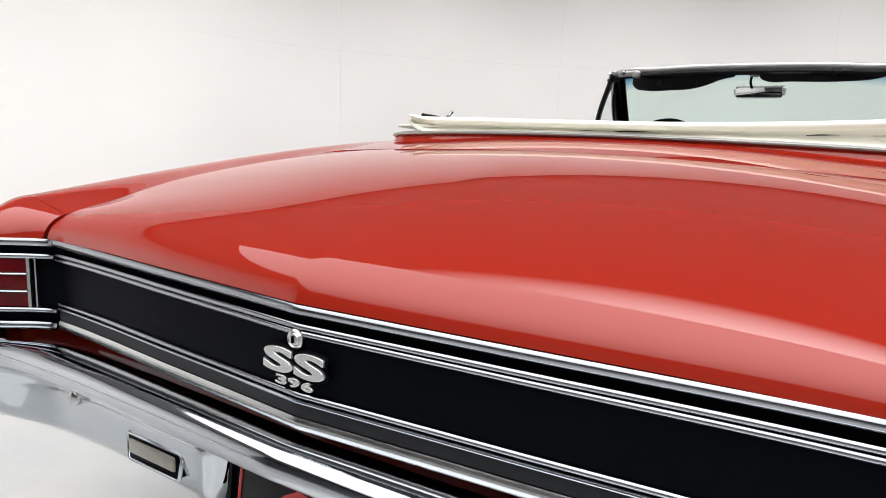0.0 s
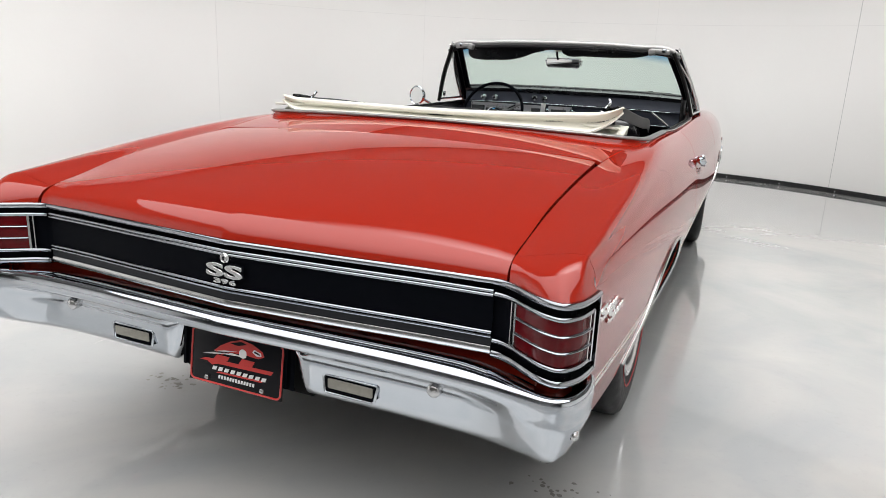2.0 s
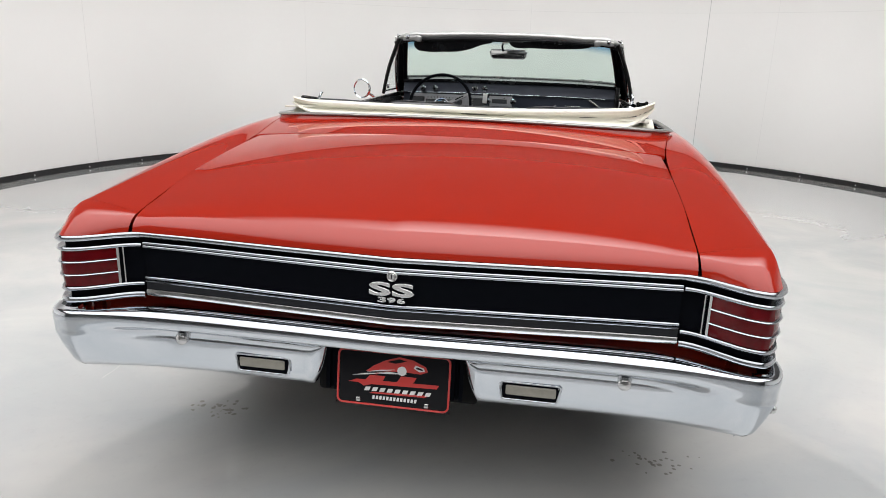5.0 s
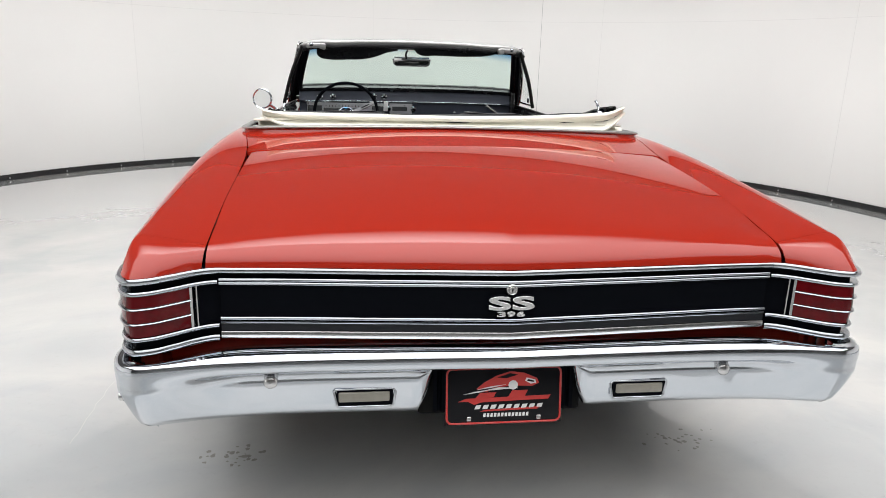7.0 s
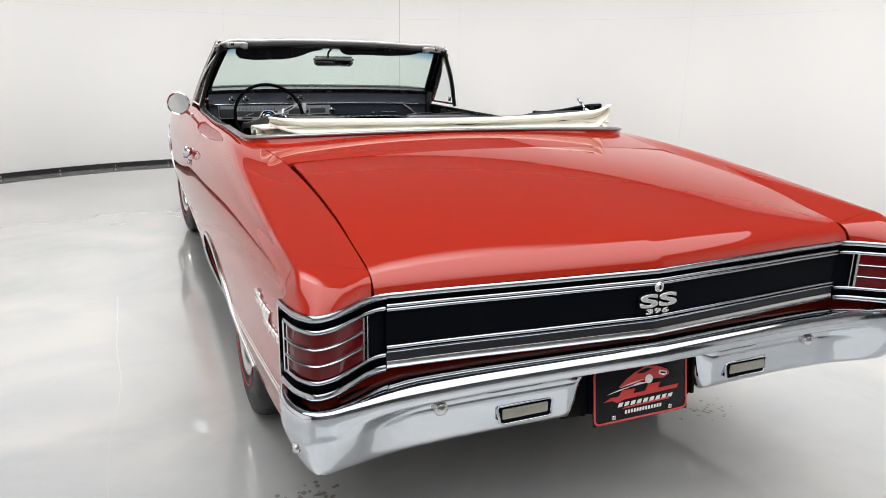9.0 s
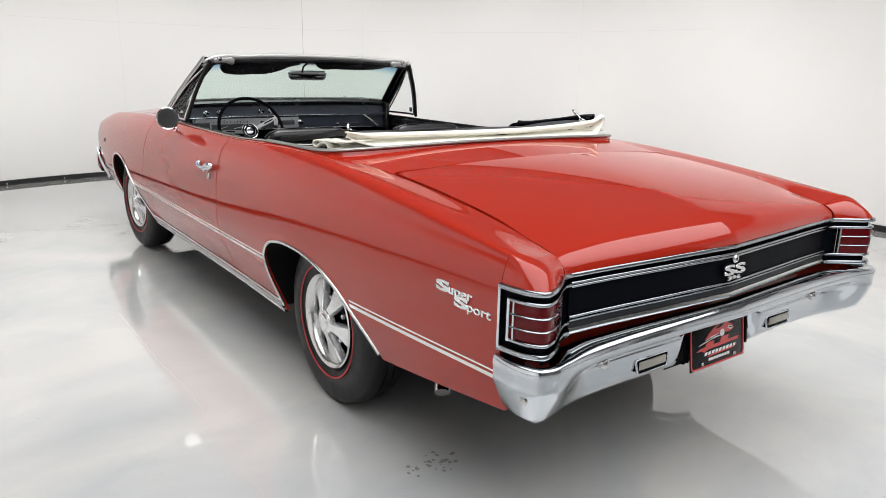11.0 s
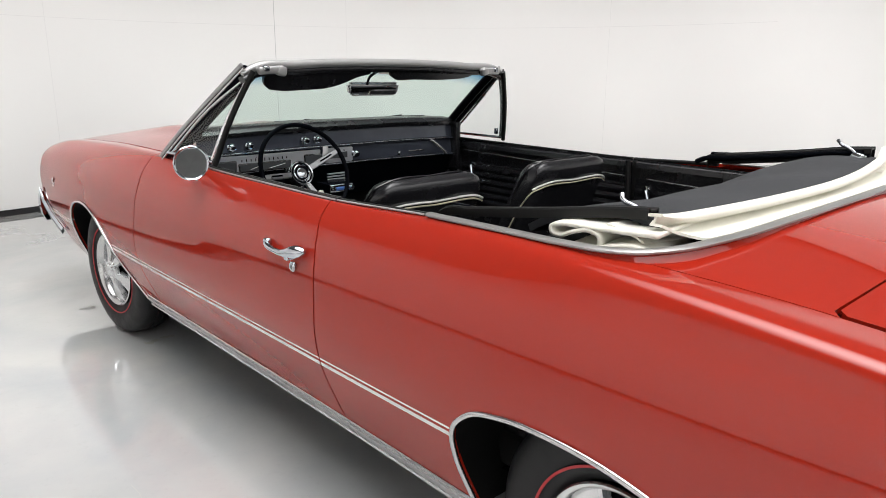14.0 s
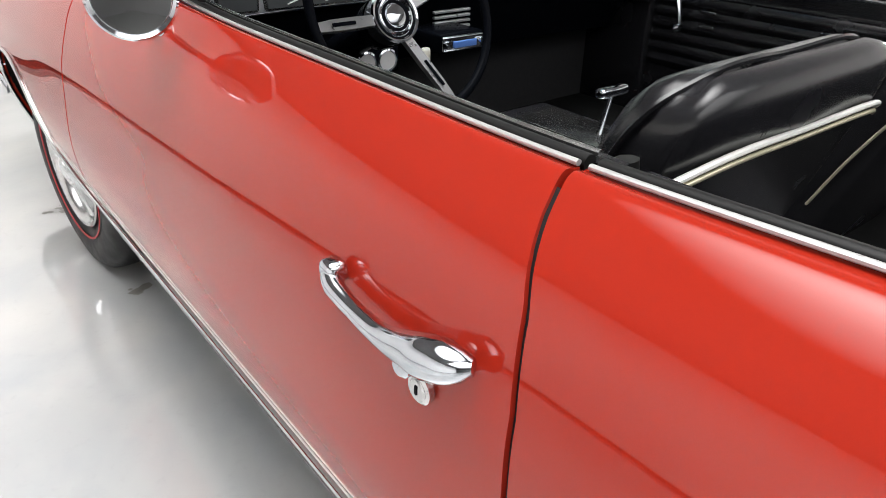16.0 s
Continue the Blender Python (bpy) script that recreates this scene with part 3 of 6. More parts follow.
# trunk lid
LID_W = 0.6995
u = np.linspace(-1, 1, 81)
u = np.unique(np.r_[u, -0.02, 0.02])
v = np.r_[0, 0.0015, 0.003, 0.005, 0.0075, 0.0105, 0.014, 0.018, 0.023, 0.029, 0.036, 0.044, 0.053, 0.063, 0.075, 0.09, 0.105, np.linspace(0.12, 1, 42)]
zg = 0.8380 + 0.1590 * v - 0.0525 * v**2 - 0.0145 * np.exp(-v / 0.0045) - 0.0360 * np.exp(-v / 0.043)
L = np.zeros((len(u), len(v), 3))
for i, a_ in enumerate(u):
    x = a_ * LID_W
    yr = tail_y(np.clip(x, -0.69, 0.69)) - 0.002
    yf = -0.285 - 0.025 * (1 - a_**2)
    y = yr + (yf - yr) * v
    corner = np.clip((abs(a_) - 0.97) / 0.03, 0, 1) ** 2 * 0.016
    y = np.minimum(y, yf - corner)
    crown = 0.030 * (1 - a_**2) * (1 - np.exp(-v / 0.22))
    ridge = 0.003 * np.exp(-abs(x) / 0.06) * np.exp(-v / 0.05) * (1 - np.exp(-v / 0.02))
    dip = 0.0115 * abs(a_) ** 6 * np.exp(-(((v - 0.15) / 0.13) ** 2))
    L[i, :, 0], L[i, :, 1], L[i, :, 2] = x, y, zg + crown + ridge - dip
lid = skin("trunk_lid", L, RED, car, (0, 0, 1), fold=0.015, smooth=60)

# rear deck between the lid and the cockpit
def belt_rear(x):
    return -0.055 + 0.10 * min(1, abs(x) / 0.76) ** 6


vv = np.linspace(0, 1, 14)
K = np.zeros((81, 14, 3))
for i, a_ in enumerate(np.linspace(-1, 1, 81)):
    for j, b_ in enumerate(vv):
        yf = -0.285 - 0.025 * (1 - a_**2) + 0.005 - np.clip((abs(a_) - 0.97) / 0.03, 0, 1) ** 2 * 0.016
        y = yf + b_ * (belt_rear(a_ * 0.775) - yf)
        edge = section(np.array([y]), np.array([0.0]))[0]
        K[i, j] = (a_ * (edge[0] - 0.0035), y, edge[1] + (0.030 + 0.008 * b_) * (1 - a_**2))
skin("rear_deck", K, RED, car, (0, 0, 1), smooth=60)

# end caps over the tail lamps
nose = half[half[:, 0] < -0.698]
ns = np.linspace(0, 1, len(nose))
sec_all = section(np.full(400, -1.067), DOWN)
s_low = float(np.interp(-0.788, -sec_all[56:, 1], DOWN[56:]))
sec = section(np.full(60, -1.067), np.linspace(0, s_low, 60))
top = np.stack([-sec[:, 0], np.full(60, -1.067), sec[:, 1]], 1)[::-1]
arc_len = np.r_[0, np.cumsum(np.linalg.norm(np.diff(top, axis=0), axis=1))]
kk = np.linspace(0, 1, 15)
n_u = 44
topu = np.stack([np.interp(np.linspace(0, 1, n_u) ** 0.9, arc_len / arc_len[-1], top[:, c]) for c in range(3)], 1)
lowu = np.stack([np.interp(np.linspace(0, 1, n_u), ns, nose[:, c]) for c in range(2)], 1)
low = np.concatenate([lowu, np.full((n_u, 1), 0.786)], 1)
sec_f = section(np.full(60, -1.037), np.linspace(0, s_low, 60))
along = np.stack([sec_f[:, 0] - sec[:, 0], np.full(60, -0.030), sec[:, 1] - sec_f[:, 1]], 1)[::-1]
along = np.stack([np.interp(np.linspace(0, 1, n_u) ** 0.9, arc_len / arc_len[-1], along[:, c]) for c in range(3)], 1)
along /= np.linalg.norm(along, axis=1, keepdims=True)
bend = topu + along * (0.68 * np.clip(((low - topu) * along).sum(1), 0, 1))[:, None]
cap = np.zeros((n_u, 15, 3))
for j, b_ in enumerate(kk):
    cap[:, j] = topu * (1 - b_) ** 2 + bend * 2 * b_ * (1 - b_) + low * b_**2
both("quarter_end_cap", cap, RED, (-0.3, -0.5, 1), smooth=60)

# hood and cowl
H = np.zeros((61, 40, 3))
for i, a_ in enumerate(np.linspace(-1, 1, 61)):
    for j, b_ in enumerate(np.linspace(0, 1, 40)):
        y = 2.47 + (4.07 - 2.47) * b_
        e = section(np.array([y]), np.array([0.0]))[0]
        bulge = 0.028 * np.exp(-((abs(a_) - 0.42) / 0.16) ** 2) * np.clip((b_ - 0.02) / 0.1, 0, 1) * np.clip((0.9 - b_) / 0.3, 0, 1)
        H[i, j] = (a_ * (e[0] - 0.010), y, e[1] + 0.045 * (1 - a_**2) + bulge)
skin("hood", H, RED, car, (0, 0, 1), smooth=60)
C = np.zeros((41, 6, 3))
for i, a_ in enumerate(np.linspace(-1, 1, 41)):
    for j, b_ in enumerate(np.linspace(0, 1, 6)):
        y = 2.465 - b_ * (0.13 + 0.06 * a_**2)
        C[i, j] = (a_ * 0.745, y, 0.955 + 0.045 * (1 - a_**2) + 0.012 * b_)
skin("cowl", C, RED, car, (0, 0, 1))

# front end, only its flank shows
block("front_panel", (1.62, 0.06, 0.24), (0, 4.03, 0.71), BLACK, car, 0.02)
block("front_valance", (1.60, 0.05, 0.22), (0, 3.72, 0.50), RED, car, 0.02)
for sgn in (1, -1):
    blade = through_points([(-0.893 * sgn, 4.045, 0.612), (-0.896 * sgn, 4.005, 0.565), (-0.893 * sgn, 3.925, 0.510), (-0.886 * sgn, 3.825, 0.455), (-0.876 * sgn, 3.725, 0.408)], 24)
    tube("front_bumper_end", blade, 0.021, CHROME, car, seg=12, flat=0.35, up=(0, 0.5, 0.87), label="slanted chrome end of the front bumper")
FB = through_points([(-0.888, 4.04), (-0.890, 4.07), (-0.872, 4.13), (-0.80, 4.19), (-0.5, 4.23), (0, 4.25)], 50)
FB = np.concatenate([FB, FB[-2::-1] * (-1, 1)])
sweep("front_bumper", FB[::-1], [(0.0, 0.60), (0.012, 0.57), (0.016, 0.52), (0.008, 0.46), (-0.01, 0.42), (-0.03, 0.42), (-0.02, 0.50), (-0.02, 0.60)], CHROME, car)

# dark shells that close the inside of the body
block("underbody", (1.50, 4.7, 0.10), (0, 1.45, 0.41), DARK, car, 0.03)
block("trunk_floor", (1.36, 0.66, 0.34), (0, -0.68, 0.56), DARK, car, 0.03)
block("engine_bay", (1.30, 1.30, 0.42), (0, 3.2, 0.60), DARK, car, 0.03)
# rocker trim, stripe
for sgn in (1, -1):
    ys = np.linspace(0.395, 2.515, 40)
    ribs = [(0.002, 0.335), (0.006, 0.331), (0.006, 0.322), (0.002, 0.319), (0.002, 0.316), (0.009, 0.313), (0.011, 0.300), (0.009, 0.287), (0.002, 0.284), (0.002, 0.281), (0.006, 0.278), (0.006, 0.268), (-0.012, 0.262)]
    P = np.array([[(-(side_x(y, max(z, 0.276)) + d) * sgn, y, z) for d, z in [(d, 0.318 - 0.8 * (0.335 - z)) for d, z in ribs]] for y in ys])
    skin("rocker_trim", P, STEEL, car, (-sgn, 0, 0), fold=0.004, smooth=25, label="ribbed bright rocker trim")
    for y0, y1 in ((-1.058, -0.315), (0.415, rear_gap(0.5) - 0.004), (rear_gap(0.5) + 0.004, front_gap(0.5) - 0.004), (front_gap(0.5) + 0.004, 2.71), (3.375, 3.84)):
        ys = np.linspace(y0, y1, 24)
        for dz, hh in ((0.0, 0.0055), (0.017, 0.0025)):
            P = np.array([[(-(side_x(y, z) + 0.0012) * sgn, y, z) for z in (0.508 + 0.010 * np.clip(-y, 0, 1) ** 1.0 + dz + hh * k for k in (-1, 0, 1))] for y in ys])
            skin("pinstripe", P, WHITE, car, (-sgn, 0, 0), fold=0.001)

# ---- tail: panel, mouldings, lamps, bumper ----
def moulding(path, z, h, d, mat, name="tail_moulding", inset=-0.004):
    k = h / 2
    return sweep(name, path, [(inset, z - k), (d * 0.6, z - k), (d, z - k * 0.55), (d * 1.12, z), (d, z + k * 0.55), (d * 0.6, z + k), (inset, z + k)], mat, car)


mid_path = tail_path(-0.672, 0.672)
sweep("tail_panel", TAIL, [(-0.03, 0.613), (-0.012, 0.613), (-0.012, 0.79), (-0.03, 0.79)], BLACK, car, label="satin black tail panel")
sweep("lower_valance", TAIL, [(-0.09, 0.55), (-0.062, 0.55), (-0.060, 0.611), (-0.09, 0.611)], RED, car)
# chrome edge on the lid, and the lines across the panel
moulding(tail_path(-0.69, 0.69), 0.780, 0.013, 0.007, TRIM_BRIGHT, "lid_edge_moulding")
for z, h, mat in ((0.7575, 0.0075, TRIM_BRIGHT), (0.7485, 0.0075, TRIM_BRIGHT), (0.664, 0.0075, TRIM_BRIGHT), (0.655, 0.006, TRIM_BRIGHT), (0.624, 0.017, STEEL)):
    moulding(mid_path, z, h, 0.005, mat)
sweep("tail_lower_band", mid_path, [(-0.004, 0.634), (0.002, 0.634), (0.002, 0.651), (-0.004, 0.651)], GREY, car)
sweep("tail_face", mid_path, [(-0.011, 0.668), (-0.003, 0.668), (-0.003, 0.744), (-0.011, 0.744)], BLACK, car, label="satin black face panel")

lamp_plan = half[half[:, 0] < -0.672]
sweep_at = np.r_[0, np.cumsum(np.linalg.norm(np.diff(lamp_plan, axis=0), axis=1))]


def lamp_piece(s0, s1, n=40):
    s = np.linspace(s0, s1, n)
    return np.stack([np.interp(s, sweep_at, lamp_plan[:, c]) for c in range(2)], 1)


S_END = sweep_at[-1]
S_IN = float(np.interp(-0.735, lamp_plan[len(lamp_plan) // 2:, 0], sweep_at[len(lamp_plan) // 2:]))
S_OUT = 0.030


def tail_light(sgn):
    unit = new("taillight")
    unit.parent = car

    def run(name, s0, s1, prof, mat):
        path = lamp_piece(s0, s1)
        if sgn < 0:
            path = path[::-1] * (-1, 1)
        return sweep(name, path, prof, mat, unit)

    def bar(name, s0, s1, z, h, d, mat, inset=-0.012):
        k = h / 2
        return run(name, s0, s1, [(inset, z - k), (d * 0.7, z - k), (d, z - k * 0.5), (d * 1.1, z), (d, z + k * 0.5), (d * 0.7, z + k), (inset, z + k)], mat)

    run("lens", S_OUT + 0.008, S_IN, [(-0.011, 0.652), (0.0, 0.653), (0.002, 0.676), (0.004, 0.70), (0.002, 0.724), (0.0, 0.747), (-0.011, 0.748)], LENS)
    bar("bezel_moulding", 0.0, S_END, 0.780, 0.014, 0.009, TRIM_BRIGHT)
    bar("bezel_moulding", S_OUT, S_END, 0.7525, 0.009, 0.007, TRIM_BRIGHT)
    bar("bezel_moulding", S_OUT, S_END, 0.6475, 0.009, 0.007, TRIM_BRIGHT)
    bar("bezel_moulding", 0.0, S_END, 0.618, 0.015, 0.009, TRIM_BRIGHT)
    for z in (0.718, 0.684):
        bar("lens_bar", S_OUT + 0.01, S_IN, z, 0.0055, 0.008, TRIM_BRIGHT)
    run("bezel_side", 0.0, 0.008, [(-0.012, 0.615), (0.009, 0.615), (0.009, 0.783), (-0.012, 0.783)], CHROME)
    run("bezel_side", S_OUT, S_OUT + 0.008, [(-0.012, 0.645), (0.008, 0.645), (0.008, 0.755), (-0.012, 0.755)], CHROME)
    run("bezel_side", S_OUT + 0.016, S_OUT + 0.021, [(-0.012, 0.65), (0.006, 0.65), (0.006, 0.75), (-0.012, 0.75)], STEEL)
    run("bezel_side", S_IN, S_IN + 0.006, [(-0.012, 0.648), (0.005, 0.648), (0.005, 0.753), (-0.012, 0.753)], STEEL)
    run("bezel_side", S_IN + 0.015, S_IN + 0.018, [(-0.012, 0.648), (0.004, 0.648), (0.004, 0.753), (-0.012, 0.753)], STEEL)


tail_light(1)
tail_light(-1)

# rear bumper
B_PLAN = np.array([(-0.893, -1.062), (-0.900, -1.110), (-0.893, -1.170), (-0.872, -1.208), (-0.838, -1.222), (-0.78, -1.216), (-0.70, -1.203), (-0.55, -1.194), (-0.30, -1.196), (0.0, -1.205)])
bh = through_points(B_PLAN, 70)
# keep clean columns at the plate recess
xs_extra = np.array([-0.215, -0.19, -0.178, -0.166])
bh = np.concatenate([bh[bh[:, 0] < -0.235], [(x, np.interp(x, bh[30:, 0], bh[30:, 1])) for x in xs_extra], bh[bh[:, 0] > -0.15]])
BP = np.concatenate([bh, bh[-2::-1] * (-1, 1)])
tanb = np.gradient(BP, axis=0)
tanb /= np.linalg.norm(tanb, axis=1, keepdims=True)
nb = np.stack([tanb[:, 1], -tanb[:, 0]], 1)
MID = np.array([(-0.100, 0.594), (-0.060, 0.603), (-0.025, 0.606), (-0.006, 0.600), (0.002, 0.586), (0.001, 0.572), (-0.006, 0.561), (-0.028, 0.553), (-0.047, 0.541), (-0.058, 0.522), (-0.057, 0.512), (-0.061, 0.480), (-0.066, 0.448), (-0.073, 0.428), (-0.088, 0.415), (-0.108, 0.417)])
END = np.array([(-0.055, 0.589), (-0.030, 0.596), (-0.012, 0.599), (-0.003, 0.597), (0.001, 0.589), (0.002, 0.577), (0.001, 0.562), (0.0, 0.547), (0.0, 0.536), (-0.002, 0.527), (-0.012, 0.500), (-0.025, 0.470), (-0.038, 0.445), (-0.048, 0.436), (-0.061, 0.427), (-0.078, 0.426)])
m_fine = np.linspace(0, 1, 46)
ms = np.linspace(0, 1, 16)
grid = np.zeros((len(BP), 46, 3))
for i, (p, n) in enumerate(zip(BP, nb)):
    ax = abs(p[0])
    k = np.clip((ax - 0.60) / 0.22, 0, 1)
    k = k * k * (3 - 2 * k)
    prof = spl(ms, MID * (1 - k) + END * k, m_fine)
    lift = 0.0
    # the recess for the plate
    if ax < 0.20:
        deep = np.clip((0.20 - ax) / 0.03, 0, 1)
        under = prof[:, 1] < 0.548
        prof[under, 1] = prof[under, 1] * (1 - deep) + np.maximum(prof[under, 1], 0.546 - 0.003 * (0.548 - prof[under, 1])) * deep
        prof[under, 0] -= 0.03 * deep * np.clip((0.548 - prof[under, 1]) / 0.01, 0, 1)
    grid[i, :, :2] = p + n * prof[:, :1]
    grid[i, :, 2] = prof[:, 1]
bumper = skin("rear_bumper", grid, CHROME, car, (0, -1, 0), fold=0.006, smooth=50)
for sgn in (1, -1):
    P = np.array([[(sgn * (0.161 + 0.006 * math.sin(w_)), -1.128 + 0.012 * math.cos(w_) + 0.10 * (z - 0.46), z) for w_ in np.linspace(-1.4, 1.4, 9)] for z in np.linspace(0.418, 0.545, 8)])
    skin("plate_bracket", P, BLACK, car, (0, -1, 0), fold=0.01)
block("plate_recess", (0.42, 0.03, 0.16), (0, -1.075, 0.47), DARK, car, 0.01)


def bumper_y(x, z):
    i = int(np.argmin(abs(grid[:, 20, 0] - x)))
    col = grid[i]
    k = int(np.argmin(abs(col[:, 2] - z) + 10 * (np.arange(46) < 12)))
    return col[k, 1]


for sgn in (1, -1):
    lathe("bumper_bolt", [(0.010, 0.0165), (-0.002, 0.0165), (-0.005, 0.0145), (-0.008, 0.009), (-0.0095, 0.0001)], STEEL, bumper, 24, "y", at=(0.561 * sgn, bumper_y(-0.561, 0.519) - 0.008, 0.519))
    lathe("bumper_bolt", [(0.004 * sgn, 0.012), (-0.003 * sgn, 0.012), (-0.007 * sgn, 0.008), (-0.008 * sgn, 0.0001)], STEEL, bumper, 20, "x", at=(-0.884 * sgn, -1.168, 0.508))
    # reversing lamp in a framed opening
    yb = bumper_y(-0.33, 0.47) - 0.001
    cx = 0.342 * sgn
    lamp = new("reversing_lamp")
    lamp.parent = car
    fr = [(-0.074, 0.018), (-0.070, 0.022), (0.066, 0.022), (0.073, 0.016), (0.068, -0.019), (0.062, -0.022), (-0.060, -0.022), (-0.067, -0.018)]
    tube("lamp_frame", [(cx - sgn * a_, yb - 0.001 + 0.10 * (b_ - 0.02), 0.468 + b_) for a_, b_ in fr], 0.0035, CHROME, lamp, closed=True, up=(0, 1, 0))
    block("lamp_box", (0.136, 0.008, 0.041), (cx, yb - 0.001, 0.468), BLACK, lamp, 0.003)
    block("lamp_lens", (0.122, 0.010, 0.026), (cx + 0.002 * sgn, yb - 0.004, 0.471), AMBER, lamp, 0.004)

# plate
plate = new("license_plate")
plate.parent = car
tagged(plate, "black plate with a red border and red sketch of a car")
PY, PZ = -1.128, 0.458
tilt = pose(0, PY, PZ, 90 - 8, 0, 0)
block("plate_base", (0.294, 0.147, 0.004), None, PLATE_BLACK, plate, 0.001, turn=tilt)
cr = 0.014
cx_, cy_ = 0.143, 0.0695
border = [(sx * (cx_ - cr) + cr * math.cos(t_), sy * (cy_ - cr) + cr * math.sin(t_)) for sx, sy, t0 in ((1, 1, 0), (-1, 1, 90), (-1, -1, 180), (1, -1, 270)) for t_ in np.radians(np.linspace(t0, t0 + 90, 7))]
tube("plate_border", [tilt @ Vector((x, y, 0.002)) for x, y in border], 0.0028, PLATE_RED, plate, closed=True, up=(0, 1, 0))


def plate_shape(name, pts, mat, lift=0.0025):
    bm = bmesh.new()
    lo = [bm.verts.new(tilt @ Vector((x, y, lift - 0.001))) for x, y in pts]
    hi = [bm.verts.new(tilt @ Vector((x, y, lift + 0.0006))) for x, y in pts]
    bm.faces.new(hi)
    n = len(pts)
    for i in range(n):
        bm.faces.new((lo[i], lo[(i + 1) % n], hi[(i + 1) % n], hi[i]))
    part(name, bm, mat, plate, "", 0)


plate_shape("car_sketch", [(-0.070, 0.018), (-0.050, 0.034), (-0.020, 0.050), (0.015, 0.061), (0.050, 0.056), (0.082, 0.042), (0.088, 0.030), (0.070, 0.022), (0.030, 0.024), (-0.010, 0.022), (-0.045, 0.010)], PLATE_RED)
for k in range(3):
    plate_shape("speed_line", [(-0.105 + 0.018 * k, 0.004 + 0.006 * k), (-0.070 + 0.018 * k, 0.012 + 0.006 * k), (-0.030 + 0.018 * k, 0.016 + 0.006 * k), (-0.066 + 0.018 * k, 0.009 + 0.006 * k)], GREY if k == 1 else PLATE_WHITE, 0.0034)
plate_shape("sketch_grille", [(0.052, 0.036), (0.056, 0.044), (0.078, 0.038), (0.080, 0.030), (0.066, 0.028)], PLATE_WHITE, 0.0035)
plate_shape("sketch_grille", [(0.057, 0.036), (0.059, 0.040), (0.074, 0.036), (0.075, 0.032)], PLATE_BLACK, 0.0042)
plate_shape("sketch_window", [(-0.018, 0.046), (0.014, 0.056), (0.034, 0.052), (0.006, 0.044)], PLATE_BLACK, 0.0035)
plate_shape("sketch_highlight", [(-0.075, 0.012), (-0.02, 0.021), (0.035, 0.018), (-0.03, 0.014)], PLATE_WHITE)
plate_shape("sketch_wheel", [(0.022 + 0.012 * math.cos(t_), 0.026 + 0.012 * math.sin(t_)) for t_ in np.linspace(0, 2 * math.pi, 12, endpoint=False)], PLATE_WHITE, 0.0035)
plate_shape("lettering_bar", [(-0.115, -0.014), (-0.095, -0.006), (0.118, -0.002), (0.112, -0.012), (-0.055, -0.016), (-0.075, -0.022), (-0.090, -0.014)], PLATE_RED)
plate_shape("lettering_bar", [(-0.072, -0.006), (-0.060, 0.008), (-0.020, 0.008), (-0.026, -0.004)], PLATE_RED)
plate_shape("lettering_bar", [(0.010, -0.004), (0.020, 0.012), (0.060, 0.012), (0.052, -0.003)], PLATE_RED)
for k in range(9):
    x = -0.074 + k * 0.0195
    plate_shape("script_bar", [(x, -0.034), (x + 0.004, -0.024), (x + 0.017, -0.023), (x + 0.013, -0.033)], PLATE_WHITE)
plate_shape("script_bar", [(-0.06, -0.040), (-0.05, -0.036), (0.092, -0.031), (0.084, -0.037)], PLATE_RED)
for k in range(13):
    x = -0.052 + k * 0.009
    plate_shape("small_print_bar", [(x, -0.054), (x + 0.001, -0.045), (x + 0.0068, -0.045), (x + 0.0058, -0.054)], PLATE_WHITE)
for sx in (-1, 1):
    block("plate_screw", (0.012, 0.012, 0.008), None, STEEL, plate, 0.003, turn=tilt @ Matrix.Translation((0.088 * sx, -0.057, 0.004)))

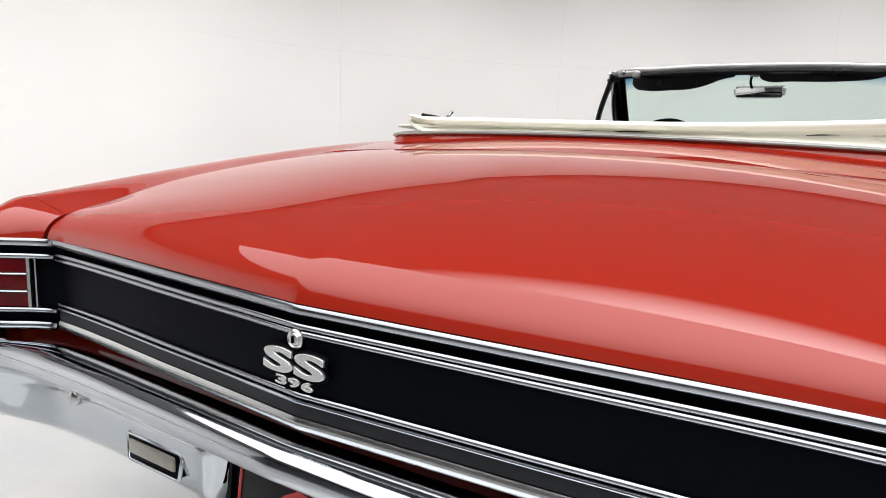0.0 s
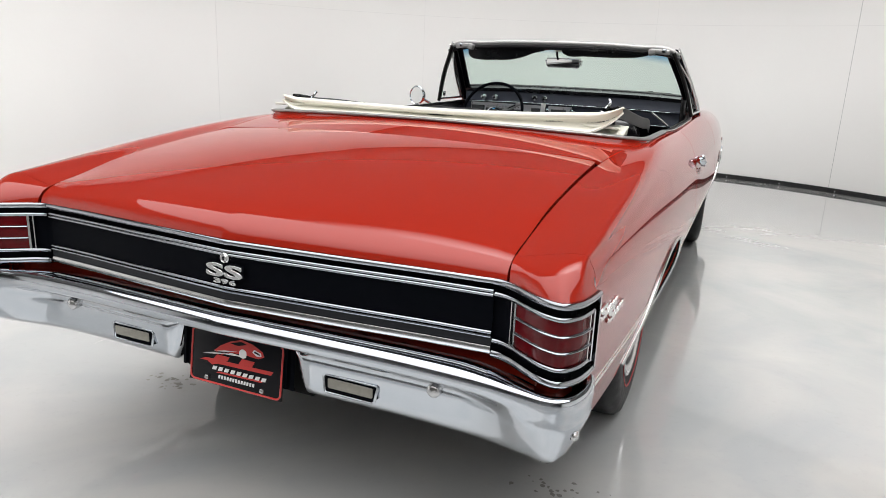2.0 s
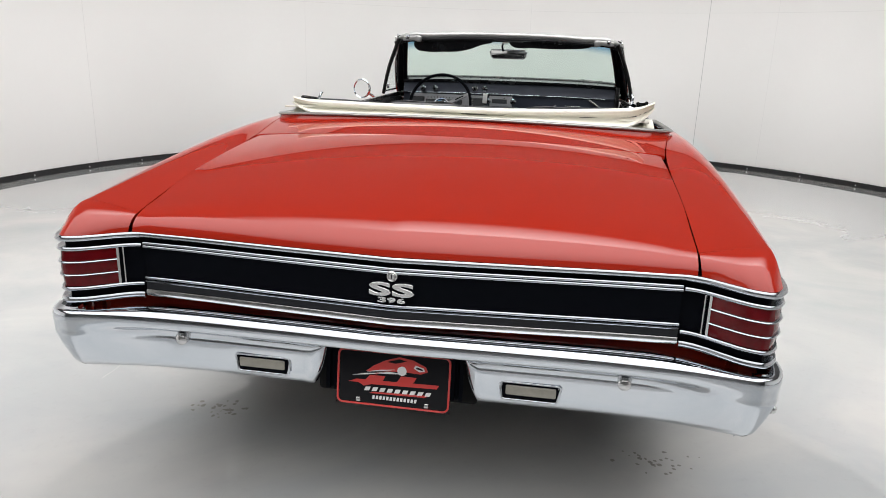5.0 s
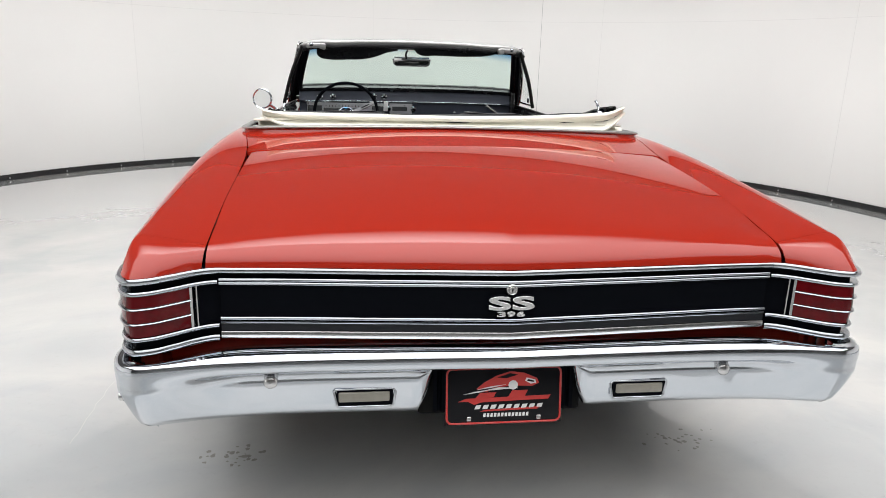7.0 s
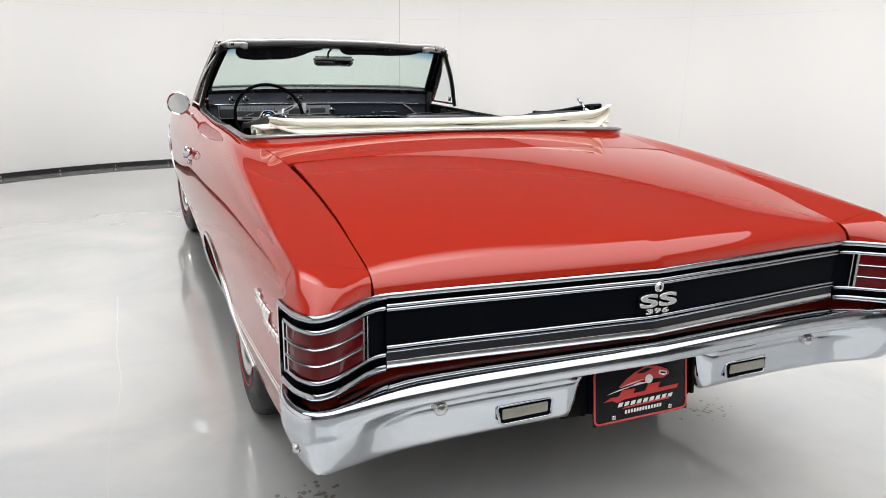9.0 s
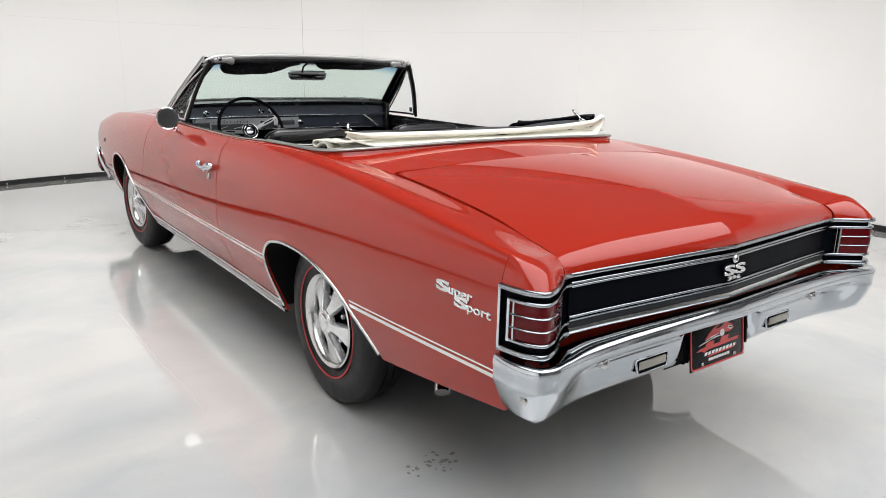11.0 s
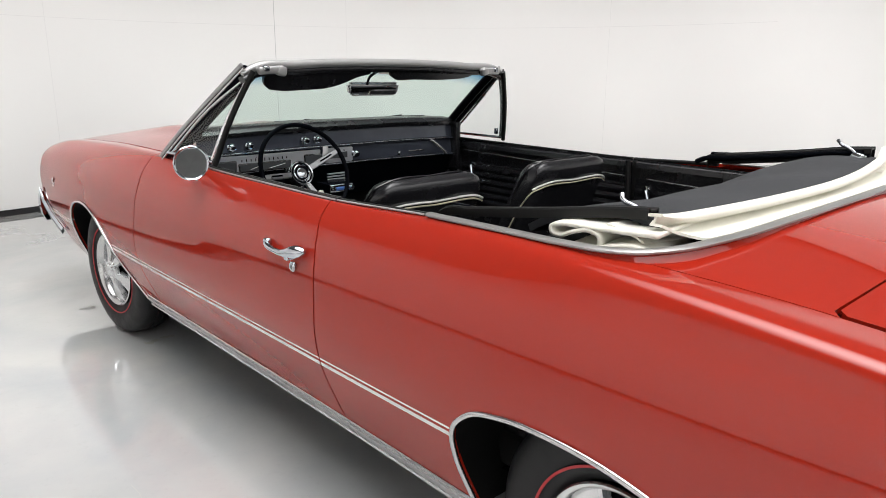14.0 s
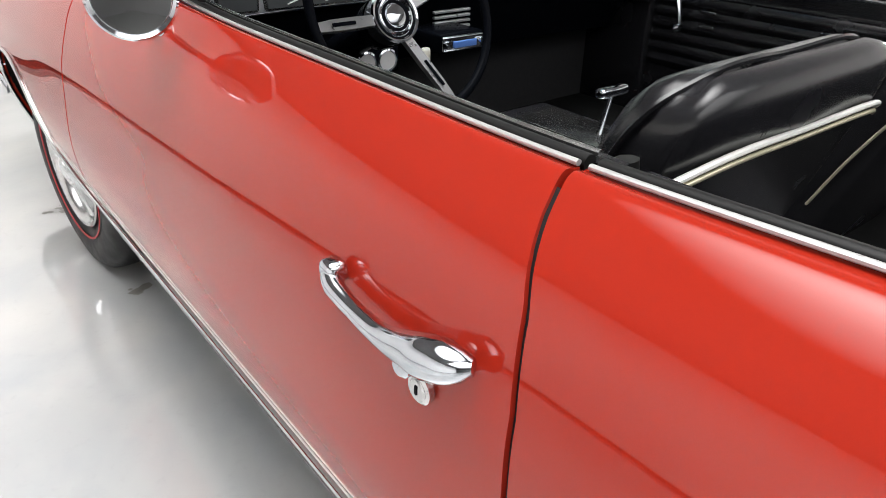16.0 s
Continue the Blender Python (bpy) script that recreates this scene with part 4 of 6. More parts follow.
# ---- wheels ----
def build_wheel():
    """A wheel about the x axis, its outer face towards -x, hub plane at x = 0."""
    w = new("wheel")
    w.parent = car
    R = 0.343
    lathe("tyre", [(0.085, 0.200), (0.098, 0.235), (0.100, 0.280), (0.090, 0.318), (0.072, 0.336), (0.050, 0.343), (0.030, R), (0.028, 0.336), (0.022, 0.336), (0.020, R), (-0.004, R), (-0.006, 0.336), (-0.012, 0.336), (-0.014, R), (-0.046, 0.343), (-0.070, 0.337), (-0.088, 0.322), (-0.097, 0.290), (-0.098, 0.255), (-0.093, 0.222), (-0.084, 0.198), (-0.070, 0.188)], RUBBER, w, 96)
    lathe("red_line", [(-0.0965, 0.2245), (-0.0990, 0.2245), (-0.0998, 0.2310), (-0.0975, 0.2310)], STRIPE_RED, w, 96)
    rim = lathe("rim", [(-0.020, 0.160), (-0.045, 0.162), (-0.062, 0.165), (-0.078, 0.170), (-0.088, 0.176), (-0.094, 0.183), (-0.096, 0.189), (-0.092, 0.193), (-0.082, 0.192), (-0.070, 0.186)], STEEL, w, 96)
    lathe("wheel_disc", [(-0.030, 0.001), (-0.032, 0.10), (-0.026, 0.135), (-0.020, 0.165), (0.02, 0.19)], BLACK, w, 64)
    lathe("brake_ring", [(-0.034, 0.085), (-0.040, 0.088), (-0.040, 0.104), (-0.034, 0.107)], GREY, w, 48)
    for k in range(5):
        ang = radians(-30 + 72 * k)
        pts = []
        outl = [(0.050, -0.017), (0.090, -0.024), (0.135, -0.043), (0.168, -0.052), (0.170, 0.0), (0.168, 0.052), (0.135, 0.043), (0.090, 0.024), (0.050, 0.017)]
        bm = bmesh.new()

        def face_x(r):
            return float(np.interp(r, [0.05, 0.08, 0.12, 0.155, 0.17], [-0.098, -0.088, -0.076, -0.070, -0.066]))

        rings = []
        for shrink, dx in ((1.06, 0.030), (1.0, 0.004), (0.86, -0.002)):
            ring = []
            for r, s_ in outl:
                s2 = s_ * shrink
                rr = r if shrink >= 1 else r * 0.985 + 0.001
                y_, z_ = rr * math.sin(ang) + s2 * math.cos(ang), rr * math.cos(ang) - s2 * math.sin(ang)
                ring.append(bm.verts.new((face_x(r) + dx, y_, z_)))
            rings.append(ring)
        for a_, b_ in zip(rings, rings[1:]):
            for i in range(len(outl)):
                j = (i + 1) % len(outl)
                bm.faces.new((a_[i], a_[j], b_[j], b_[i]))
        n = len(outl)
        for i in range(4):
            q = [rings[2][i], rings[2][i + 1], rings[2][n - 2 - i], rings[2][n - 1 - i]]
            q = [v_ for i_, v_ in enumerate(q) if v_ not in q[:i_]]
            bm.faces.new(q)
        part("spoke", bm, SATIN, rim, "", 28)
        la = ang + radians(36)
        cy, cz = 0.090 * math.sin(la), 0.090 * math.cos(la)
        lathe("lug_nut", [(-0.030, 0.015), (-0.056, 0.0135), (-0.068, 0.010), (-0.072, 0.0005)], CHROME, rim, 6, at=(0, cy, cz))
    lathe("centre_cap", [(-0.080, 0.052), (-0.098, 0.053), (-0.104, 0.050), (-0.106, 0.043), (-0.102, 0.038), (-0.103, 0.034), (-0.112, 0.031), (-0.116, 0.020), (-0.117, 0.0005)], SATIN, rim, 48)
    for o in w.children_recursive:
        o.data.transform(Matrix.Scale(0.970, 4))
    return w


first_wheel = build_wheel()
WX = 0.746
first_wheel.matrix_basis = pose(-WX, 0, 0.343)
copy_thing(first_wheel, pose(-WX - 0.025, 2.954, 0.343, 14, 0, 5))
copy_thing(first_wheel, pose(WX, 0, 0.343, 0, 0, 180))
copy_thing(first_wheel, pose(WX + 0.025, 2.954, 0.343, 9, 0, 185))
tube("rear_axle", [(-0.7, 0, 0.34), (0.7, 0, 0.34)], 0.04, DARK, car)
for sgn in (1, -1):
    tube("exhaust_pipe", through_points([(-0.60 * sgn, -0.42, 0.30), (-0.66 * sgn, -0.50, 0.305), (-0.70 * sgn, -0.58, 0.295), (-0.725 * sgn, -0.615, 0.262)], 14), 0.027, STEEL, car, seg=16, up=(0, 0.2, 1))

# ---- windscreen ----
frame_top = through_points([(-0.695, 1.770, 1.306), (-0.66, 1.772, 1.323), (-0.45, 1.788, 1.341), (0, 1.802, 1.352), (0.45, 1.788, 1.341), (0.66, 1.772, 1.323), (0.695, 1.770, 1.306)], 61)
tube("windscreen_header", frame_top + np.array([0, -0.004, 0]), 0.019, HEADER, car, seg=12, flat=1.35, label="brushed stainless header strip", taper=np.interp(np.linspace(0, 1, 61), [0, 0.03, 0.07, 0.93, 0.97, 1], [0.35, 0.8, 1, 1, 0.8, 0.35]))
tube("header_trim", frame_top + np.array([0, -0.004, -0.022]), 0.016, VINYL, car, seg=10, flat=1.5)
for sgn in (1, -1):
    pil = through_points([(-0.684 * sgn, 1.768, 1.328), (-0.735 * sgn, 1.98, 1.185), (-0.785 * sgn, 2.22, 1.020), (-0.800 * sgn, 2.31, 0.955)], 24)
    tube("windscreen_pillar", pil + np.array([0.018 * sgn, 0.012, -0.01]), 0.026, BLACK, car, seg=10, flat=0.9)
    tube("pillar_trim", pil + np.array([-0.002 * sgn, 0.014, 0.012]), 0.008, HEADER, car, seg=8, flat=0.8)
    tube("pillar_trim", pil + np.array([-0.006 * sgn, -0.010, 0.0]), 0.005, STEEL, car, seg=8)
    inn = through_points([(-0.640 * sgn, 1.782, 1.315), (-0.690 * sgn, 2.0, 1.175), (-0.735 * sgn, 2.22, 1.02)], 20)
    tube("pillar_cover", inn, 0.022, BLACK, car, seg=10)
    # quarter window in front of the door glass
    vent = new("vent_window")
    vent.parent = car
    base_f, base_r, tip_v = np.array((-0.800 * sgn, 2.245, 0.975)), np.array((-0.790 * sgn, 1.838, 0.975)), np.array((-0.665 * sgn, 1.735, 1.318))
    tube("vent_post", through_points([base_r, (base_r + tip_v) / 2 + np.array([-0.012 * sgn, 0, 0]), tip_v], 14), 0.011, SEAL, vent, seg=8)
    tube("vent_frame", through_points([base_r + (0.001 * sgn, 0.017, 0.02), (base_r + tip_v) / 2 + np.array([-0.012 * sgn, 0.02, 0]), tip_v + (0, 0.02, -0.01)], 14), 0.009, SATIN, vent, seg=8)
    tube("vent_frame", [base_f + (0, 0, 0.012), base_r + (0, 0.01, 0.012)], 0.007, CHROME, vent, seg=8)
    tube("vent_frame", through_points([base_f + (0.004 * sgn, -0.02, 0.01), (-0.740 * sgn, 1.96, 1.175), tip_v + (0, 0.02, -0.01)], 14), 0.006, STEEL, vent, seg=8)
    gl = np.zeros((6, 2, 3))
    for i, k in enumerate(np.linspace(0, 1, 6)):
        gl[i, 0] = base_r * (1 - k) + tip_v * k + np.array([-0.010 * sgn * 4 * k * (1 - k), 0.01, 0.005])
        gl[i, 1] = base_f * (1 - k) + tip_v * k + np.array([-0.010 * sgn * 4 * k * (1 - k), 0, 0.005])
    pane = skin("vent_pane", gl, CLEAR, vent, (-sgn, 0, 0), fold=0)
    pane.visible_shadow = False
    block("vent_latch", (0.012, 0.022, 0.03), (-0.765 * sgn, 1.865, 1.02), CHROME, vent, 0.004)

G = np.zeros((41, 17, 3))
for i, a_ in enumerate(np.linspace(-1, 1, 41)):
    top_p = np.array((0.655 * a_, 1.835 - 0.045 * a_**2, 1.350 - 0.030 * a_**2))
    bot_p = np.array((0.755 * a_, 2.415 - 0.150 * a_**2, 0.990 - 0.005 * a_**2))
    for j, b_ in enumerate(np.linspace(0, 1, 17)):
        G[i, j] = top_p * (1 - b_) + bot_p * b_ + np.array((0, 0.02, 0.012)) * math.sin(math.pi * b_)
shield = skin("windscreen_glass", G, GLASS, car, (0, 1, 1), fold=0)
shield.visible_shadow = False
tube("windscreen_seal", G[:, 16] + np.array([0, 0.0, 0.0]), 0.012, SEAL, car, seg=8)

for edge_v in ([(-0.580, -0.018), (-0.585, -0.055), (-0.568, -0.078), (-0.52, -0.088), (-0.40, -0.087), (-0.29, -0.080), (-0.215, -0.060), (-0.16, -0.038), (-0.09, -0.022)], [(0.015, -0.018), (0.025, -0.034), (0.045, -0.044), (0.15, -0.047), (0.38, -0.047), (0.47, -0.040), (0.52, -0.026), (0.535, -0.016)]):
    loop = [(p[0], p[1]) for p in through_points(edge_v, 30)] + [(edge_v[-1][0], 0.0), (edge_v[0][0], 0.0)]
    bm = bmesh.new()
    lo = [bm.verts.new((x, 1.806 - 0.35 * b_, 1.334 + 0.95 * b_)) for x, b_ in loop]
    hi = [bm.verts.new((x, 1.792 - 0.35 * b_, 1.328 + 0.95 * b_)) for x, b_ in loop]
    bm.faces.new(lo)
    bm.faces.new(hi[::-1])
    for i in range(len(loop)):
        bm.faces.new((lo[i], hi[i], hi[(i + 1) % len(loop)], lo[(i + 1) % len(loop)]))
    bmesh.ops.recalc_face_normals(bm, faces=bm.faces)
    part("sun_visor", bm, VINYL, car)
mirror_unit = new("rearview_mirror")
mirror_unit.parent = car
mturn = pose(0.005, 1.912, 1.243, 8, 0, -13)
bm = bmesh.new()
bmesh.ops.create_cube(bm, size=1)
for v_ in bm.verts:
    v_.co = Vector((v_.co.x * (0.250 if v_.co.z > 0 else 0.228), v_.co.y * 0.020, v_.co.z * 0.058))
across = [d for d in bm.edges if abs(d.verts[0].co.y - d.verts[1].co.y) > 0.01]
bmesh.ops.bevel(bm, geom=across, offset=0.013, segments=4, affect="EDGES")
bmesh.ops.transform(bm, matrix=mturn, verts=bm.verts)
part("mirror_shell", bm, SATIN, mirror_unit)
block("mirror_glass", (0.222, 0.004, 0.047), None, MIRROR, mirror_unit, 0.0015, turn=mturn @ Matrix.Translation((0, -0.0090, 0)))
tube("mirror_arm", through_points([(-0.03, 1.905, 1.262), (-0.034, 1.885, 1.290), (-0.02, 1.845, 1.318)], 8), 0.006, BLACK, mirror_unit)
block("mirror_bracket", (0.040, 0.03, 0.030), (-0.008, 1.815, 1.322), CREAM, mirror_unit, 0.006)
for sgn in (1, -1):
    catch = block("header_catch", (0.110, 0.040, 0.028), None, HEADER, car, 0.009, turn=pose(-0.588 * sgn, 1.754, 1.322, 0, -4 * sgn, 0))
    block("catch_lever", (0.040, 0.034, 0.036), None, HEADER, catch, 0.010, turn=pose(-0.545 * sgn, 1.748, 1.319, 0, 14 * sgn, 0))
    block("catch_hook", (0.026, 0.048, 0.020), None, TRIM_BRIGHT, catch, 0.007, turn=pose(-0.612 * sgn, 1.750, 1.330, 12, 0, 0))

# ---- door hardware and mirror ----
for sgn in (1, -1):
    side_door = doors[0] if sgn > 0 else doors[1]
    h = new("door_handle")
    h.parent = side_door
    x0 = side_x(1.13, 0.81) + 0.004
    pts = through_points([(1.240, 0.818), (1.228, 0.813), (1.205, 0.808), (1.155, 0.804), (1.115, 0.807), (1.080, 0.815), (1.052, 0.822), (1.026, 0.826)], 34)
    k_ = np.linspace(0, 1, 34)
    lift = np.interp(k_, [0, 0.05, 0.12, 0.5, 0.8, 0.93, 1], [0.003, 0.012, 0.017, 0.021, 0.019, 0.013, 0.003])
    width = np.interp(k_, [0, 0.06, 0.3, 0.50, 0.66, 0.80, 0.90, 0.96, 1], [0.6, 0.85, 0.72, 0.85, 1.2, 1.55, 1.55, 1.2, 0.6])
    tube("handle_grip", [(-(x0 + l) * sgn, y, z) for (y, z), l in zip(pts, lift)], 0.0125, CHROME, h, seg=14, up=(1, 0, 0), taper=width, flat=1.0)
    block("handle_foot", (0.024, 0.026, 0.024), (-(x0 + 0.008) * sgn, 1.230, 0.818), CHROME, h, 0.008)
    block("handle_foot", (0.022, 0.034, 0.022), (-(x0 + 0.004) * sgn, 1.056, 0.821), CHROME, h, 0.010)
    lathe("push_button", [(0.0, 0.011), (-0.018, 0.011), (-0.021, 0.008), (-0.0215, 0.0005)], CHROME, h, 20, at=(-(x0 + 0.012) * sgn, 1.086, 0.802)) if sgn > 0 else lathe("push_button", [(0.0, 0.011), (0.018, 0.011), (0.021, 0.008), (0.0215, 0.0005)], CHROME, h, 20, at=((x0 + 0.012), 1.086, 0.802))
    lk = lathe("door_lock", [(0.002, 0.0155), (-0.004, 0.0155), (-0.006, 0.013), (-0.0055, 0.011), (-0.007, 0.0095), (-0.0072, 0.0005)] if sgn > 0 else [(-0.002, 0.0155), (0.004, 0.0155), (0.006, 0.013), (0.0055, 0.011), (0.007, 0.0095), (0.0072, 0.0005)], STEEL, side_door, 24, at=(-(side_x(1.085, 0.770) + 0.003) * sgn, 1.085, 0.770))
    block("key_slot", (0.002, 0.003, 0.009), (-(side_x(1.085, 0.770) + 0.010) * sgn, 1.085, 0.770), BLACK, lk, 0)
sm = new("side_mirror")
sm.parent = car
mt = Matrix.Translation((-0.912, 1.762, 1.002)) @ Vector((-0.27, -0.96, 0.05)).to_track_quat("Y", "Z").to_matrix().to_4x4()


def turned_lathe(name, prof, mat, parent, m, seg=48):
    ob = lathe(name, prof, mat, parent, seg, "y")
    ob.data.transform(m)
    return ob


turned_lathe("mirror_head", [(0.004, 0.052), (0.010, 0.058), (0.006, 0.0615), (-0.008, 0.060), (-0.030, 0.048), (-0.045, 0.030), (-0.052, 0.012), (-0.054, 0.0005)], CHROME, sm, mt)
turned_lathe("mirror_glass", [(0.003, 0.0535), (0.0055, 0.052), (0.006, 0.0005)], MIRROR, sm, mt)
tube("mirror_stem", [(-0.900, 1.80, 0.985), (-0.878, 1.85, 0.960), (-0.842, 1.885, 0.930)], 0.009, CHROME, sm, up=(0, 1, 0))
block("mirror_foot", (0.02, 0.05, 0.030), (-0.840, 1.890, 0.928), CHROME, sm, 0.006)

# ---- cockpit edge ----
rim_pts = [(-0.783, 0.64, 0.977), (-0.784, 0.40, 0.981), (-0.783, 0.20, 0.984), (-0.778, 0.115, 0.987), (-0.755, 0.050, 0.992), (-0.70, 0.006, 0.997), (-0.60, -0.022, 1.002), (-0.30, -0.048, 1.010), (0, -0.055, 1.013)]
rim_l = through_points(rim_pts, 60)
rim_all = np.concatenate([rim_l, rim_l[-2::-1] * (-1, 1, 1)])
tube("cockpit_rim_trim", rim_all, 0.0065, material("satin_rim_trim", (0.38, 0.375, 0.37), 0.38, 0.8, rough_vary=0.05, grain=40), car, seg=10, flat=2.2)
way = np.gradient(rim_all[:, :2], axis=0)
way /= np.linalg.norm(way, axis=1, keepdims=True)
away = np.stack([way[:, 1], -way[:, 0], np.zeros(len(way))], 1)
foot = np.stack([rim_all + away * o + np.array((0, 0, d)) for o, d in ((0.004, -0.003), (0.008, -0.012), (0.016, -0.024), (0.026, -0.040))], 1)
skin("cockpit_rim_base", foot, RED, car, (0, -0.5, 1), fold=0.0, smooth=60)
for sgn in (1, -1):
    for y0, y1 in ((0.655, rear_gap(0.95) - 0.006), (rear_gap(0.95) + 0.006, 2.26)):
        ys = np.linspace(y0, y1, 30)
        edge = section(ys, np.zeros(30))
        P = np.stack([-(edge[:, 0]) * sgn, ys, edge[:, 1]], 1)
        tube("belt_moulding", P + np.array([-0.002 * sgn, 0, 0.004]), 0.0028, HEADER, car, seg=8, flat=1.2)
        tube("window_seal", P + np.array([0.012 * sgn, 0, 0.0]), 0.008, SEAL, car, seg=8)
        if y0 > 0.7:
            tube("belt_moulding", P + np.array([0.024 * sgn, 0, 0.006]), 0.0032, STEEL if sgn > 0 else SEAL, car, seg=8, flat=1.2)

# ---- interior ----
for sgn in (1, -1):
    for nm, y0, y1 in (("door_trim_panel", rear_gap(0.9) + 0.01, 2.16), ("rear_trim_panel", 0.10, rear_gap(0.9) - 0.01)):
        ys, zs = np.linspace(y0, y1, 24), np.linspace(0.36, 0.955, 130)
        rib = (0.009 if y0 > 0.5 else 0.004) * np.abs(np.sin(np.pi * (zs - 0.62) / 0.036)) * ((zs > 0.62) & (zs < 0.84))
        P = np.array([[(-(0.750 - 0.02 * (0.95 - z) / 0.6 - r_) * sgn, y, z) for z, r_ in zip(zs, rib)] for y in ys])
        pan = skin(nm, P, VINYL, car, (sgn, 0, 0), fold=0.02, label="black ribbed vinyl trim panel")
        tube("panel_bright_strip", [(-0.736 * sgn, y, 0.884 + 0.026 * (y - 1.17)) for y in (y0 + 0.02, y1 - 0.06)], 0.0042, STEEL, pan, flat=0.7)
        cap_p = np.array([[(-x * sgn, y, z) for x, z in ((0.785, 0.940), (0.776, 0.952), (0.757, 0.954), (0.742, 0.944), (0.738, 0.922))] for y in ys])
        skin("panel_cap", cap_p, VINYL, pan, (0, 0, 1), fold=0)
    for y, z in ((1.99, 0.835), (0.93, 0.835)):
        crank = new("window_crank")
        crank.parent = car
        lathe("crank_hub", [(0.0, 0.020), (0.012, 0.018), (0.016, 0.0005)] if sgn > 0 else [(0.0, 0.020), (-0.012, 0.018), (-0.016, 0.0005)], CHROME, crank, 20, at=(-0.725 * sgn, y, z))
        tube("crank_arm", [(-0.708 * sgn, y, z), (-0.700 * sgn, y - 0.02, z - 0.05), (-0.700 * sgn, y - 0.025, z - 0.085)], 0.006, CHROME, crank, flat=1.4)
        lathe("crank_knob", [(0.0, 0.010), (0.025, 0.013), (0.032, 0.0005)] if sgn > 0 else [(0.0, 0.010), (-0.025, 0.013), (-0.032, 0.0005)], CHROME, crank, 16, at=(-0.700 * sgn, y - 0.025, z - 0.085))
    tube("inner_door_pull", [(-0.715 * sgn, 1.55, 0.80), (-0.69 * sgn, 1.50, 0.805), (-0.69 * sgn, 1.40, 0.805), (-0.715 * sgn, 1.35, 0.80)], 0.008, CHROME, car)
    for z in (0.84, 0.80, 0.76):
        block("panel_badge", (0.006, 0.05, 0.010), (-0.722 * sgn, 1.89, z), STEEL, car, 0.002)
block("cabin_floor", (1.46, 2.05, 0.04), (0, 1.25, 0.36), CARPET, car, 0.005)
block("transmission_tunnel", (0.30, 1.7, 0.20), (0, 1.3, 0.44), CARPET, car, 0.07, 4)
block("firewall", (1.46, 0.05, 0.62), (0, 2.36, 0.66), CARPET, car, 0.01)
block("rear_bulkhead", (1.44, 0.05, 0.60), (0, 0.10, 0.66), DARK, car, 0.01)
block("top_well_floor", (1.46, 0.50, 0.03), (0, 0.22, 0.90), DARK, car, 0.005)
for sgn in (1, -1):
    block("door_jamb", (0.035, 0.07, 0.58), (-0.765 * sgn, rear_gap(0.9), 0.66), SEAL, car, 0.004)
    tube("door_weatherstrip", through_points([(-0.735 * sgn, 1.045, 0.95), (-0.728 * sgn, 1.035, 0.86), (-0.722 * sgn, 1.025, 0.74), (-0.718 * sgn, 1.020, 0.66), (-0.715 * sgn, 0.99, 0.61), (-0.715 * sgn, 0.94, 0.595)], 30), 0.012, SEAL, car)
    tube("lock_pin", [(-0.748 * sgn, 1.115, 0.945), (-0.748 * sgn, 1.115, 0.985)], 0.004, SEAL, car, seg=8, taper=[0.8, 1.5])
    ash = block("ashtray", (0.012, 0.085, 0.020), (-0.722 * sgn, 0.90, 0.665), CHROME, car, 0.004)
    block("ashtray_lid", (0.006, 0.070, 0.010), (-0.715 * sgn, 0.90, 0.665), GREY, ash, 0.002)
for sx in (-0.73, 0.73):
    block("kick_panel", (0.03, 0.30, 0.50), (sx, 2.24, 0.62), VINYL, car, 0.01)

# dashboard
dash = new("dashboard")
dash.parent = car
prof = [(2.40, 1.030), (2.27, 1.088), (2.17, 1.093), (2.120, 1.083), (2.103, 1.068), (2.110, 1.052), (2.136, 1.046)]
P = np.array([[(x, y + 0.02 * (x / 0.73) ** 2, z - 0.016 * abs(x / 0.73) ** 3) for y, z in through_points(prof, 24)] for x in np.linspace(-0.720, 0.700, 34)])
skin("dash_pad", P, VINYL, dash, (0, -0.3, 1), fold=0.01, label="padded black vinyl dash top")
face = [(2.138, 1.050), (2.130, 1.000), (2.127, 0.986), (2.119, 0.983), (2.119, 0.977), (2.136, 0.973), (2.138, 0.966), (2.131, 0.930), (2.126, 0.902), (2.117, 0.898), (2.117, 0.890), (2.136, 0.884)]
lower = [(2.138, 0.885), (2.15, 0.86), (2.18, 0.80), (2.22, 0.72)]
P = np.array([[(x, y + 0.008 * (x / 0.73) ** 2, z - 0.010 * abs(x / 0.73) ** 3) for y, z in face] for x in np.linspace(-0.720, 0.700, 30)])
skin("dash_face", P, DASHBLUE, dash, (0, -1, 0), fold=0.01, smooth=30, label="blue-black metal dash face")
P = np.array([[(x, y + 0.008 * (x / 0.73) ** 2, z - 0.010 * abs(x / 0.73) ** 3) for y, z in lower] for x in np.linspace(-0.720, 0.700, 30)])
skin("under_dash_panel", P, BLACK, dash, (0, -1, 0), fold=0.01, smooth=30, label="black panel under the dash")
block("dash_end_panel", (0.03, 0.14, 0.26), (0.715, 2.16, 0.93), VINYL, dash, 0.01)
for z, r_ in ((0.980, 0.0030), (0.894, 0.0030)):
    tube("dash_bright_line", through_points([(x, 2.116 + 0.008 * (x / 0.73) ** 2, z - 0.010 * abs(x / 0.73) ** 3) for x in (-0.69, -0.4, 0, 0.4, 0.64)], 20), r_, CHROME, dash)


